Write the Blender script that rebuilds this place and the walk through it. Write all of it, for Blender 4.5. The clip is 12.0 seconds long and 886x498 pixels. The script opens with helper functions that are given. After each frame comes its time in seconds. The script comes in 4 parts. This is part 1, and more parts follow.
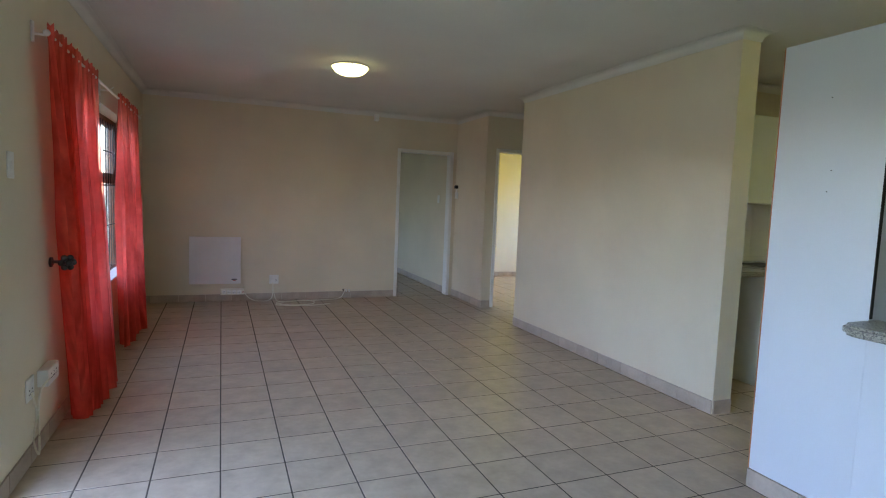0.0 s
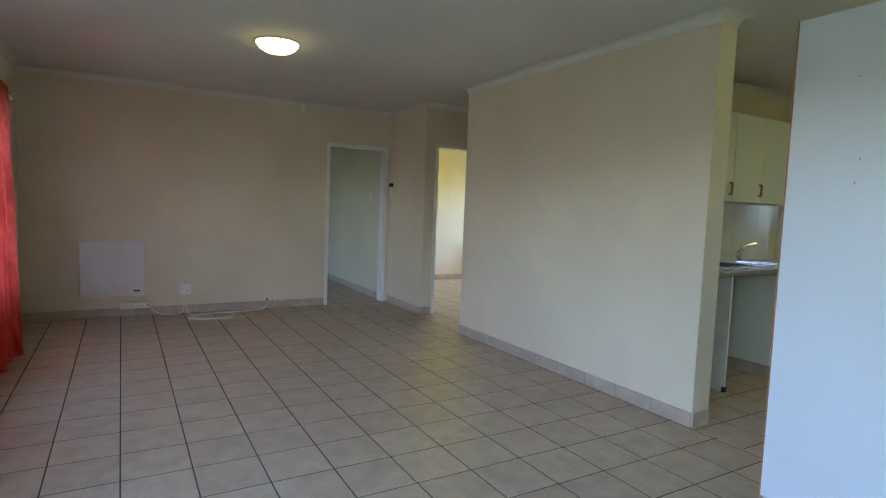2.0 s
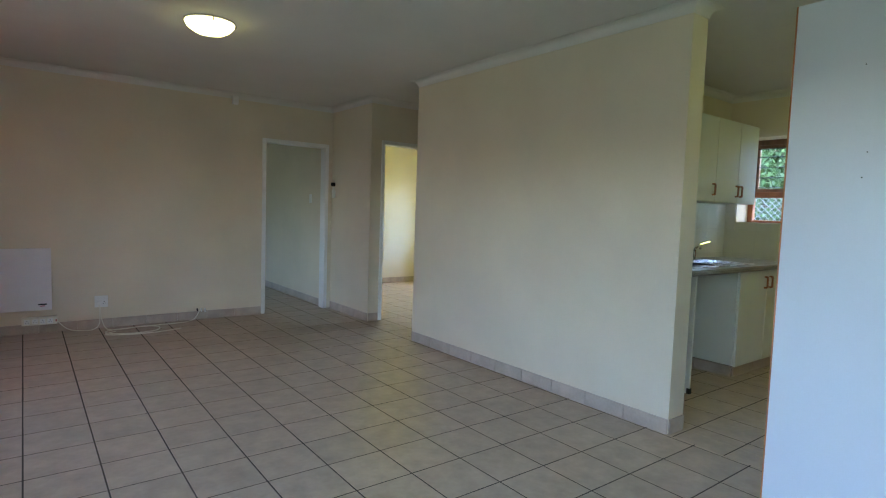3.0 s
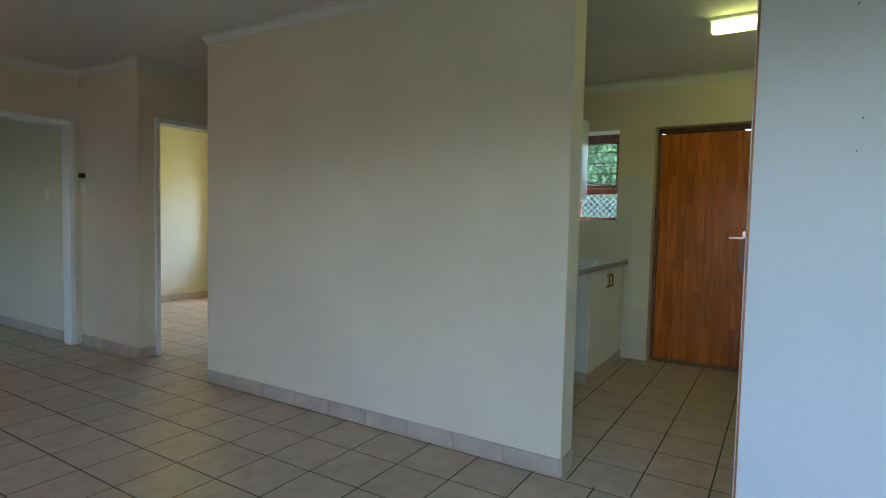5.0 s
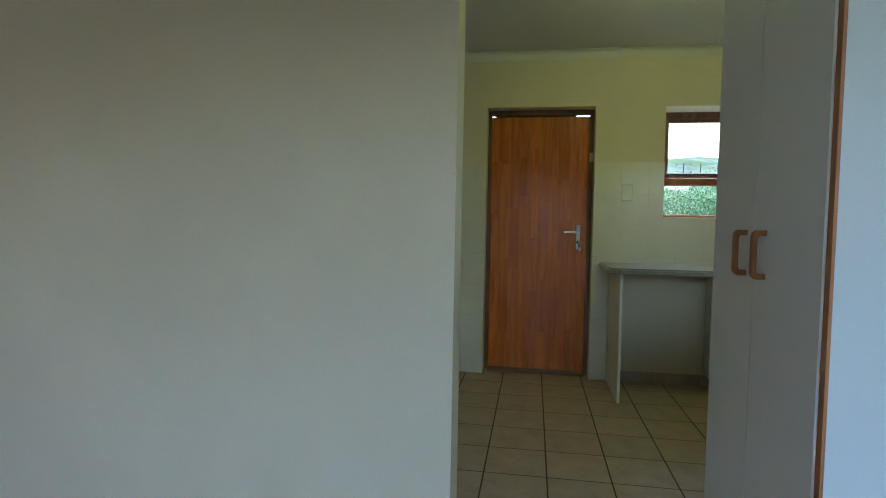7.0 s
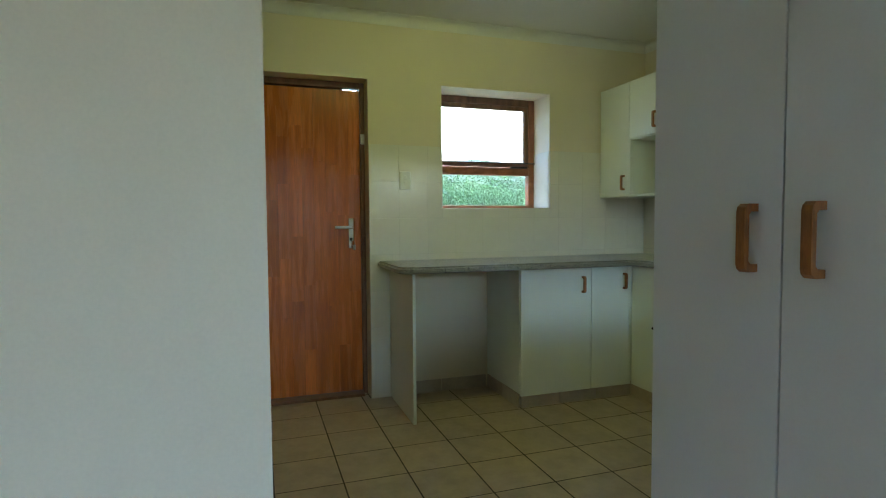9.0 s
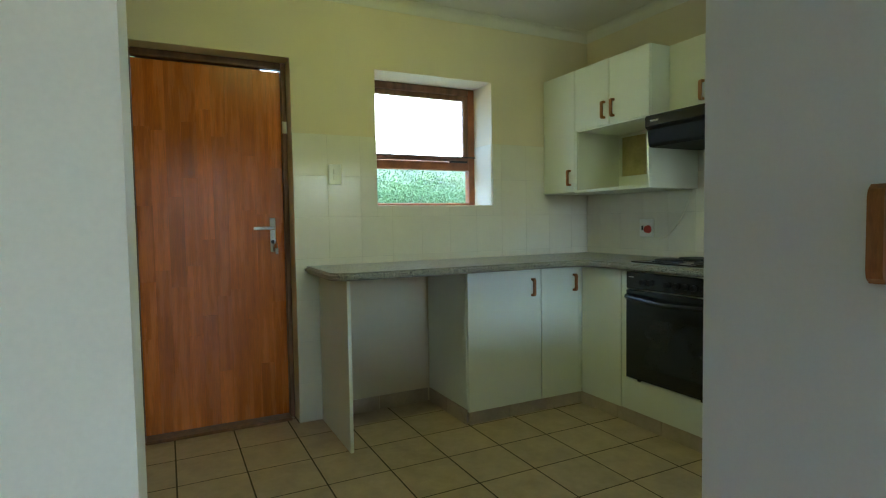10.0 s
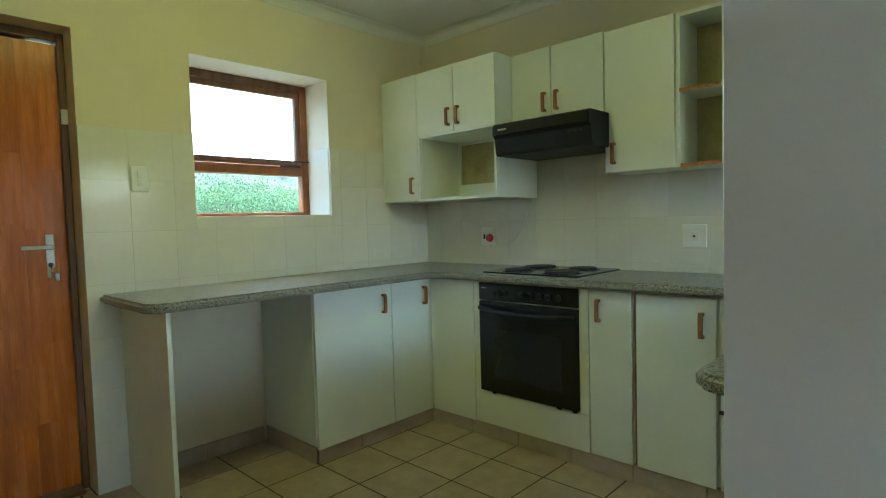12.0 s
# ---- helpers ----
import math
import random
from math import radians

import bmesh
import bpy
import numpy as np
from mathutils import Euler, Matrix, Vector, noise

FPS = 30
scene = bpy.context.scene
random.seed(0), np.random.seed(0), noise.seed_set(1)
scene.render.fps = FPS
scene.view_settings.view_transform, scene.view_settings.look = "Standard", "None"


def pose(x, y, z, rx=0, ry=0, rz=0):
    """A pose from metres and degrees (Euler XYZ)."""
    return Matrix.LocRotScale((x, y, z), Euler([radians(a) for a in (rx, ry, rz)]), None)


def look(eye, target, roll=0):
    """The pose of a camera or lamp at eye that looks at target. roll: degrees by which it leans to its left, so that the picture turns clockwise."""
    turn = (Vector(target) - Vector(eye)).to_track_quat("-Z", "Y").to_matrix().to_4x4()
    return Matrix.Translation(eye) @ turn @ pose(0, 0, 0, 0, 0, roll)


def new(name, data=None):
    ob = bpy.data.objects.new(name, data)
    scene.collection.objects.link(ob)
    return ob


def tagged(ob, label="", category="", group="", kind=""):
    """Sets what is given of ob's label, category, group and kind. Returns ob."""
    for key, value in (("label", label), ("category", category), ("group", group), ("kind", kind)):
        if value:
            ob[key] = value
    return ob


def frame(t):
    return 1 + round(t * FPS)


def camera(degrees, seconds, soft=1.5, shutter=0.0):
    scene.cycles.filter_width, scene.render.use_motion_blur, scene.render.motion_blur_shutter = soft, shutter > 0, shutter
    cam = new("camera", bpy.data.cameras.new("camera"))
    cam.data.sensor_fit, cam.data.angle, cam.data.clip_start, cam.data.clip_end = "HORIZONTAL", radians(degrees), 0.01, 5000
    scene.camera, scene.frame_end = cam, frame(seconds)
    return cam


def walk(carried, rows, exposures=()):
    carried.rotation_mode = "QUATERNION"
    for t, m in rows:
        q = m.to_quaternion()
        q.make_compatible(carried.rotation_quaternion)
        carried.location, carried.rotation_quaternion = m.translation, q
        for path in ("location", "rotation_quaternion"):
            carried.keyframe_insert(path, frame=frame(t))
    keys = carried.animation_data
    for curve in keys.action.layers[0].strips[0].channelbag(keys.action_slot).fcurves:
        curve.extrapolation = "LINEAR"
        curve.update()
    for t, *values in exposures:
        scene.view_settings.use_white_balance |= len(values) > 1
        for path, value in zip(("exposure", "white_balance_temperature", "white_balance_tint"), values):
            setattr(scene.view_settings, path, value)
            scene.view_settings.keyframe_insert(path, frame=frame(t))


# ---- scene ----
cam = camera(77.6, 12.0, soft=1.1)
PATH = [
    (0, (0.557, 0.785, 1.331), (1.304, 2.632, 1.161), 2.3),
    (0.5, (0.584, 0.916, 1.301), (1.344, 2.759, 1.139), 2.3),
    (1, (0.554, 1.031, 1.294), (1.364, 2.853, 1.133), 2.3),
    (1.5, (0.576, 1.179, 1.294), (1.474, 2.959, 1.137), 2.3),
    (2, (0.57, 1.348, 1.291), (1.578, 3.068, 1.138), 2.2),
    (2.5, (0.54, 1.549, 1.287), (1.646, 3.209, 1.141), 2.1),
    (3, (0.581, 1.705, 1.274), (1.792, 3.291, 1.134), 1.9),
    (3.2, (0.61, 1.777, 1.273), (1.865, 3.327, 1.134), 1.8),
    (5, (1.072, 2.544, 1.227), (2.774, 3.589, 1.119), 1.3),
    (5.5, (1.273, 2.717, 1.207), (3.062, 3.605, 1.108), 1.1),
    (6, (1.531, 2.904, 1.208), (3.398, 3.617, 1.11), 0.7),
    (6.5, (1.719, 3.05, 1.199), (3.651, 3.557, 1.101), 0.9),
    (8.3, (2.375, 3.38, 1.187), (4.352, 3.098, 1.08), 0.1),
    (8.5, (2.455, 3.408, 1.184), (4.408, 2.99, 1.078), -0.1),
    (9, (2.662, 3.416, 1.158), (4.553, 2.772, 1.059), -0.4),
    (9.5, (2.855, 3.383, 1.16), (4.7, 2.616, 1.06), -0.7),
    (10, (3.027, 3.368, 1.15), (4.811, 2.471, 1.049), -0.9),
    (10.5, (3.193, 3.367, 1.152), (4.88, 2.298, 1.053), -1.1),
    (11, (3.297, 3.376, 1.161), (4.838, 2.104, 1.063), -1.4),
    (11.5, (3.338, 3.383, 1.163), (4.796, 2.018, 1.067), -1.5),
    (12, (3.375, 3.388, 1.19), (4.749, 1.939, 1.091), -1.6),
]
SKY, SUN, LAMP, TUBE = 0.15, 0.5, 0.32, 0.62
EXPO = [(0, 4.42, 6480, 20), (3, 4.37, 6180, 13), (5, 4.13, 6150, 12), (6, 3.97, 6100, 10), (6.7, 3.99, 6050, 9), (8.5, 4.22, 6050, 8), (9.5, 4.40, 6130, 7), (11, 4.66, 6100, 5), (12, 4.77, 6150, 5)]
walk(cam, [(t, look(eye, target, roll)) for t, eye, target, roll in PATH], EXPO)

# ---- light ----
world = bpy.data.worlds.new("sky")
scene.world = world
world.use_nodes = True
wn = world.node_tree
sky = wn.nodes.new("ShaderNodeTexSky")
sky.sky_type, sky.sun_disc = "NISHITA", False
sky.sun_elevation, sky.sun_rotation = radians(72), radians(120)
sky.dust_density, sky.air_density, sky.ozone_density = 0.6, 1.2, 3.0
wn.links.new(sky.outputs[0], wn.nodes["Background"].inputs[0])
wn.nodes["Background"].inputs[1].default_value = SKY
sun_data = bpy.data.lights.new("sun", "SUN")
sun_data.energy, sun_data.angle, sun_data.color = SUN, radians(30), (1, 0.96, 0.9)
sun = new("sun", sun_data)
sun.matrix_world = look((0, 0, 30), (-4.0 * math.sin(radians(120)), -4.0 * math.cos(radians(120)), 17.7))


# ---- materials ----


def shader(name, color, rough=0.6, metal=0.0, vary=0.08, scale=6.0, grain=120.0, bump=0.05, dist=0.002, per_object=0.0, island=False, spec=0.5, tint=None, stretch=(1, 1, 1)):
    """Principled surface with variation at two scales and fine relief."""
    m = bpy.data.materials.new(name)
    m.use_nodes = True
    t = m.node_tree
    b = t.nodes["Principled BSDF"]
    b.inputs["Roughness"].default_value, b.inputs["Metallic"].default_value = rough, metal
    b.inputs["Specular IOR Level"].default_value = spec
    co = t.nodes.new("ShaderNodeTexCoord")
    mp = t.nodes.new("ShaderNodeMapping")
    mp.inputs["Scale"].default_value = stretch
    t.links.new(co.outputs["Object"], mp.inputs[0])
    src = mp.outputs[0]
    if per_object:
        info = t.nodes.new("ShaderNodeObjectInfo") if not island else t.nodes.new("ShaderNodeNewGeometry")
        off = t.nodes.new("ShaderNodeVectorMath")
        off.operation = "MULTIPLY_ADD"
        t.links.new(info.outputs["Random Per Island" if island else "Random"], off.inputs[0])
        off.inputs[1].default_value = (37, 53, 71)
        t.links.new(src, off.inputs[2])
        src = off.outputs[0]
    big, small = t.nodes.new("ShaderNodeTexNoise"), t.nodes.new("ShaderNodeTexNoise")
    big.inputs["Scale"].default_value, small.inputs["Scale"].default_value = scale, grain
    big.inputs["Detail"].default_value, small.inputs["Detail"].default_value = 5, 3
    for n in (big, small):
        t.links.new(src, n.inputs["Vector"])
    add = t.nodes.new("ShaderNodeMath")
    add.operation = "MULTIPLY_ADD"
    t.links.new(small.outputs[0], add.inputs[0])
    add.inputs[1].default_value = 0.35
    t.links.new(big.outputs[0], add.inputs[2])
    ramp = t.nodes.new("ShaderNodeValToRGB")
    lo = [c * (1 - 2.2 * vary) for c in color]
    hi = [min(1, c * (1 + 1.6 * vary)) for c in (tint or color)]
    ramp.color_ramp.elements[0].position, ramp.color_ramp.elements[1].position = 0.42, 0.92
    ramp.color_ramp.elements[0].color, ramp.color_ramp.elements[1].color = (*lo, 1), (*hi, 1)
    t.links.new(add.outputs[0], ramp.inputs[0])
    out = ramp.outputs[0]
    if per_object:
        hsv = t.nodes.new("ShaderNodeHueSaturation")
        mr = t.nodes.new("ShaderNodeMapRange")
        mr.inputs["To Min"].default_value, mr.inputs["To Max"].default_value = 1 - per_object, 1 + per_object
        t.links.new(info.outputs["Random Per Island" if island else "Random"], mr.inputs[0])
        t.links.new(mr.outputs[0], hsv.inputs["Value"])
        t.links.new(out, hsv.inputs["Color"])
        out = hsv.outputs[0]
    t.links.new(out, b.inputs["Base Color"])
    rr = t.nodes.new("ShaderNodeMapRange")
    rr.inputs["To Min"].default_value, rr.inputs["To Max"].default_value = max(0.02, rough - 0.08), min(1, rough + 0.1)
    t.links.new(big.outputs[0], rr.inputs[0])
    t.links.new(rr.outputs[0], b.inputs["Roughness"])
    if bump:
        bp = t.nodes.new("ShaderNodeBump")
        bp.inputs["Strength"].default_value, bp.inputs["Distance"].default_value = bump, dist
        t.links.new(add.outputs[0], bp.inputs["Height"])
        t.links.new(bp.outputs[0], b.inputs["Normal"])
    return m


def glow(name, color, strength):
    m = bpy.data.materials.new(name)
    m.use_nodes = True
    b = m.node_tree.nodes["Principled BSDF"]
    b.inputs["Base Color"].default_value = (0.9, 0.9, 0.85, 1)
    b.inputs["Emission Color"].default_value = (*color, 1)
    b.inputs["Emission Strength"].default_value = strength
    return m


def mottled_glow(name, color, strength):
    """A lit patterned glass: the glow varies with the pattern pressed into the bowl."""
    m = glow(name, color, strength)
    t = m.node_tree
    co, v, mr = (t.nodes.new("ShaderNode" + k) for k in ("TexCoord", "TexVoronoi", "MapRange"))
    v.inputs["Scale"].default_value = 34
    mr.inputs["To Min"].default_value, mr.inputs["To Max"].default_value = strength * 0.35, strength * 1.9
    t.links.new(co.outputs["Object"], v.inputs["Vector"])
    t.links.new(v.outputs["Distance"], mr.inputs[0])
    t.links.new(mr.outputs[0], t.nodes["Principled BSDF"].inputs["Emission Strength"])
    return m


def granite(name):
    m = bpy.data.materials.new(name)
    m.use_nodes = True
    t = m.node_tree
    b = t.nodes["Principled BSDF"]
    b.inputs["Roughness"].default_value = 0.32
    co = t.nodes.new("ShaderNodeTexCoord")
    v = t.nodes.new("ShaderNodeTexVoronoi")
    v.inputs["Scale"].default_value = 260
    n = t.nodes.new("ShaderNodeTexNoise")
    n.inputs["Scale"].default_value, n.inputs["Detail"].default_value = 90, 4
    t.links.new(co.outputs["Object"], v.inputs["Vector"])
    t.links.new(co.outputs["Object"], n.inputs["Vector"])
    bw = t.nodes.new("ShaderNodeSeparateColor")
    t.links.new(v.outputs["Color"], bw.inputs[0])
    mx = t.nodes.new("ShaderNodeMath")
    mx.operation = "MULTIPLY_ADD"
    t.links.new(n.outputs[0], mx.inputs[0])
    mx.inputs[1].default_value = 0.6
    t.links.new(bw.outputs[0], mx.inputs[2])
    r = t.nodes.new("ShaderNodeValToRGB")
    r.color_ramp.elements[0].position, r.color_ramp.elements[1].position = 0.35, 1.2
    r.color_ramp.elements[0].color, r.color_ramp.elements[1].color = (0.06, 0.06, 0.05, 1), (0.36, 0.345, 0.28, 1)
    e = r.color_ramp.elements.new(0.65)
    e.color = (0.2, 0.19, 0.16, 1)
    t.links.new(mx.outputs[0], r.inputs[0])
    t.links.new(r.outputs[0], b.inputs["Base Color"])
    return m


def glass(name):
    m = bpy.data.materials.new(name)
    m.use_nodes = True
    b = m.node_tree.nodes["Principled BSDF"]
    b.inputs["Base Color"].default_value = (1, 1, 1, 1)
    b.inputs["Roughness"].default_value, b.inputs["IOR"].default_value = 0.0, 1.45
    b.inputs["Transmission Weight"].default_value = 1
    return m


def sheer(name, color):
    m = bpy.data.materials.new(name)
    m.use_nodes = True
    t = m.node_tree
    d, tr, see, mix, mix2 = (t.nodes.new("ShaderNode" + k) for k in ("BsdfDiffuse", "BsdfTranslucent", "BsdfTransparent", "MixShader", "MixShader"))
    co, n, r = (t.nodes.new("ShaderNode" + k) for k in ("TexCoord", "TexNoise", "ValToRGB"))
    n.inputs["Scale"].default_value, n.inputs["Detail"].default_value = 14, 6
    t.links.new(co.outputs["Object"], n.inputs["Vector"])
    t.links.new(n.outputs[0], r.inputs[0])
    r.color_ramp.elements[0].position, r.color_ramp.elements[1].position = 0.3, 0.75
    r.color_ramp.elements[0].color = (*[c * 0.75 for c in color], 1)
    r.color_ramp.elements[1].color = (*color, 1)
    for s in (d, tr):
        t.links.new(r.outputs[0], s.inputs[0])
    see.inputs[0].default_value = (1, 0.48, 0.40, 1)
    mix.inputs[0].default_value = 0.80
    mix2.inputs[0].default_value = 0.36
    wv, wr = t.nodes.new("ShaderNodeTexNoise"), t.nodes.new("ShaderNodeMapRange")
    st = t.nodes.new("ShaderNodeMapping")
    st.inputs["Scale"].default_value = (1, 16, 0.7)
    t.links.new(co.outputs["Object"], st.inputs[0])
    t.links.new(st.outputs[0], wv.inputs["Vector"])
    wv.inputs["Scale"].default_value, wv.inputs["Detail"].default_value = 1.5, 4
    wr.inputs["From Min"].default_value, wr.inputs["From Max"].default_value = 0.35, 0.68
    wr.inputs["To Min"].default_value, wr.inputs["To Max"].default_value = 0.16, 0.60
    t.links.new(wv.outputs[0], wr.inputs[0])
    t.links.new(wr.outputs[0], mix2.inputs[0])
    t.links.new(d.outputs[0], mix.inputs[1]), t.links.new(tr.outputs[0], mix.inputs[2])
    t.links.new(mix.outputs[0], mix2.inputs[1]), t.links.new(see.outputs[0], mix2.inputs[2])
    t.links.new(mix2.outputs[0], t.nodes["Material Output"].inputs[0])
    return m


M = dict(
    wall=shader("cream_plaster_paint", (0.70, 0.62, 0.46), 0.62, vary=0.035, scale=1.6, grain=160, bump=0.25, dist=0.0015, spec=0.35),
    ceil=shader("ceiling_paint", (0.68, 0.66, 0.60), 0.85, vary=0.03, scale=1.2, grain=90, bump=0.08),
    cove=shader("cornice_paint", (0.69, 0.67, 0.61), 0.7, vary=0.03, scale=3, grain=60, bump=0.05),
    tile=shader("beige_floor_tile", (0.42, 0.312, 0.21), 0.42, vary=0.06, scale=9, grain=34, bump=0.07, dist=0.0010, per_object=0.05, tint=(0.47, 0.36, 0.255)),
    tile_far=shader("beige_floor_tile_far", (0.42, 0.312, 0.21), 0.42, vary=0.06, scale=9, grain=34, bump=0.07, dist=0.0010, per_object=0.05, island=True, tint=(0.47, 0.36, 0.255)),
    grout=shader("dark_grout", (0.085, 0.065, 0.047), 0.9, vary=0.25, scale=3, grain=70, bump=0.3),
    skirt=shader("skirting_tile", (0.46, 0.37, 0.29), 0.35, vary=0.09, scale=7, grain=60, bump=0.08, per_object=0.06),
    skirtgrout=shader("skirting_grout", (0.42, 0.36, 0.29), 0.9, vary=0.15, scale=8, grain=90, bump=0.2),
    walltile=shader("white_glazed_tile", (0.73, 0.70, 0.60), 0.14, vary=0.02, scale=4, grain=30, bump=0.04, dist=0.003, per_object=0.02),
    wallgrout=shader("pale_grout", (0.60, 0.57, 0.48), 0.9, vary=0.1, scale=9, grain=90, bump=0.2),
    melamine=shader("white_melamine", (0.76, 0.785, 0.70), 0.38, vary=0.02, scale=2, grain=200, bump=0.06, dist=0.0008),
    # cupboard white darkened where the west-facing panels catch too much daylight
    panel=shader("cupboard_white_darkened", (0.62, 0.645, 0.66), 0.42, vary=0.025, scale=1.2, grain=180, bump=0.08, dist=0.0008),
    # the same white lightened for the doors, which get too little light
    cupdoor_lightened=shader("cupboard_white_lightened", (0.79, 0.81, 0.82), 0.40, vary=0.02, scale=1.5, grain=180, bump=0.08, dist=0.0008),
    edging=shader("meranti_edge_strip", (0.42, 0.16, 0.05), 0.45, vary=0.2, scale=9, grain=70, bump=0.1, stretch=(8, 8, 0.6)),
    oak=shader("varnished_oak_handle", (0.30, 0.112, 0.028), 0.35, vary=0.22, scale=30, grain=160, bump=0.1, stretch=(3, 3, 0.5)),
    stave=shader("varnished_meranti_stave", (0.50, 0.122, 0.014), 0.26, vary=0.13, scale=5, grain=40, bump=0.05, dist=0.001, per_object=0.15, stretch=(5, 5, 0.4), tint=(0.58, 0.16, 0.018), spec=0.3),
    darkwood=shader("dark_brown_frame", (0.20, 0.095, 0.05), 0.45, vary=0.2, scale=6, grain=70, bump=0.12, stretch=(5, 5, 0.7)),
    winwood=shader("varnished_window_frame", (0.26, 0.085, 0.03), 0.4, vary=0.2, scale=8, grain=80, bump=0.12),
    whiteframe=shader("white_gloss_frame", (0.78, 0.77, 0.72), 0.32, vary=0.03, scale=5, grain=60, bump=0.05),
    counter=granite("speckled_granite_laminate"),
    steel=shader("brushed_steel", (0.62, 0.62, 0.60), 0.26, metal=1.0, vary=0.05, scale=8, grain=200, bump=0.04, stretch=(1, 20, 1)),
    chrome=shader("chrome", (0.75, 0.75, 0.76), 0.1, metal=1.0, vary=0.02, bump=0.0),
    black=shader("black_enamel", (0.010, 0.010, 0.011), 0.22, vary=0.2, scale=12, grain=90, bump=0.03),
    blackglass=shader("black_oven_glass", (0.016, 0.017, 0.018), 0.08, vary=0.1, bump=0.0),
    blackmatt=shader("matt_black_plastic", (0.010, 0.010, 0.012), 0.5, vary=0.2, scale=20, grain=150, bump=0.08, spec=0.25),
    iron=shader("black_wrought_iron", (0.012, 0.011, 0.010), 0.5, vary=0.3, scale=40, grain=200, bump=0.2),
    plastic=shader("white_plastic", (0.80, 0.80, 0.75), 0.35, vary=0.03, scale=10, grain=120, bump=0.03),
    cable=shader("cream_cable", (0.76, 0.72, 0.58), 0.5, vary=0.06, scale=20, grain=90, bump=0.03),
    red=shader("red_plastic", (0.45, 0.03, 0.025), 0.35, vary=0.08, scale=20, bump=0.02),
    slot=shader("dark_slot", (0.02, 0.02, 0.02), 0.7, vary=0.1, bump=0.0),
    ply=shader("ochre_board_back", (0.50, 0.43, 0.23), 0.7, vary=0.12, scale=8, grain=60, bump=0.1),
    heater=shader("white_heater_board", (0.74, 0.71, 0.69), 0.6, vary=0.03, scale=3, grain=90, bump=0.1),
    glass=glass("window_glass"),
    lampglass=mottled_glow("frosted_lamp_glass", (1.0, 0.93, 0.36), LAMP),
    # glow of the unseen bedroom lamp, yellowed to colour that room
    added_bedlamp=glow("added_lamp_glow", (0.95, 0.86, 0.07), 2.3),
    tube=glow("fluorescent_tube", (0.92, 1.0, 0.28), TUBE),
    curtain=sheer("sheer_coral_red_voile", (1.0, 0.235, 0.18)),
    grass=shader("grass", (0.07, 0.11, 0.03), 0.9, vary=0.3, scale=0.8, grain=9, bump=0.4),
    leaf=shader("green_leaf", (0.062, 0.12, 0.030), 0.8, vary=0.3, scale=2, grain=9, bump=0.0, per_object=0.35, island=True),
    bark=shader("bark", (0.12, 0.085, 0.06), 0.9, vary=0.3, scale=6, grain=40, bump=0.5),
    wire=shader("galvanised_wire", (0.35, 0.36, 0.36), 0.4, metal=0.6, vary=0.1, bump=0.0),
    hill=shader("wooded_hill", (0.036, 0.058, 0.014), 0.95, vary=0.5, scale=0.16, grain=2.5, bump=0.3, dist=0.4),
    plaster=shader("brown_face_brick", (0.24, 0.15, 0.10), 0.9, vary=0.12, scale=1.5, grain=40, bump=0.3),
)

# ---- building helpers ----
BASE = {}


def thing(name, at, label="", category="", group="", kind=""):
    ob = new(name)
    ob.location = at
    ob.empty_display_size = 0.1
    BASE[ob.name] = Vector(at)
    return tagged(ob, label, category, group, kind)


def mesh_of(name, bm, material):
    me = bpy.data.meshes.new(name)
    bmesh.ops.recalc_face_normals(bm, faces=bm.faces)
    bm.to_mesh(me)
    bm.free()
    me.materials.append(material)
    return me


def part(name, bm, material, parent=None, label="", smooth=False):
    """Link a bmesh given in world coordinates as one mesh object, under a thing or part."""
    base = BASE.get(parent.name, Vector((0, 0, 0))) if parent else Vector((0, 0, 0))
    if base.length:
        bmesh.ops.translate(bm, verts=bm.verts, vec=-base)
    ob = new(name, mesh_of(name, bm, material))
    if smooth:
        for p in ob.data.polygons:
            p.use_smooth = True
        ob.data.set_sharp_from_angle(angle=radians(40))
    if parent:
        ob.parent = parent
    BASE[ob.name] = base
    if label:
        ob["label"] = label
    return ob


def box(x0, x1, y0, y1, z0, z1, bevel=0.0, segs=1, bm=None):
    own = bm if bm is not None else bmesh.new()
    b = bmesh.new() if bevel else own
    x0, x1 = min(x0, x1), max(x0, x1)
    y0, y1 = min(y0, y1), max(y0, y1)
    m = Matrix.Translation(((x0 + x1) / 2, (y0 + y1) / 2, (z0 + z1) / 2)) @ Matrix.Diagonal((x1 - x0, y1 - y0, z1 - z0, 1))
    bmesh.ops.create_cube(b, size=1, matrix=m)
    if bevel:
        bmesh.ops.bevel(b, geom=b.edges[:], offset=bevel, segments=segs, affect="EDGES", profile=0.6)
        me = bpy.data.meshes.new("tmp")
        b.to_mesh(me)
        b.free()
        own.from_mesh(me)
        bpy.data.meshes.remove(me)
    return own


def rod(a, b, r, n=10, bm=None, r2=None):
    bm = bm if bm is not None else bmesh.new()
    a, b = Vector(a), Vector(b)
    d = b - a
    m = Matrix.Translation((a + b) / 2) @ d.to_track_quat("Z", "Y").to_matrix().to_4x4()
    bmesh.ops.create_cone(bm, cap_ends=True, segments=n, radius1=r, radius2=r if r2 is None else r2, depth=d.length, matrix=m)
    return bm


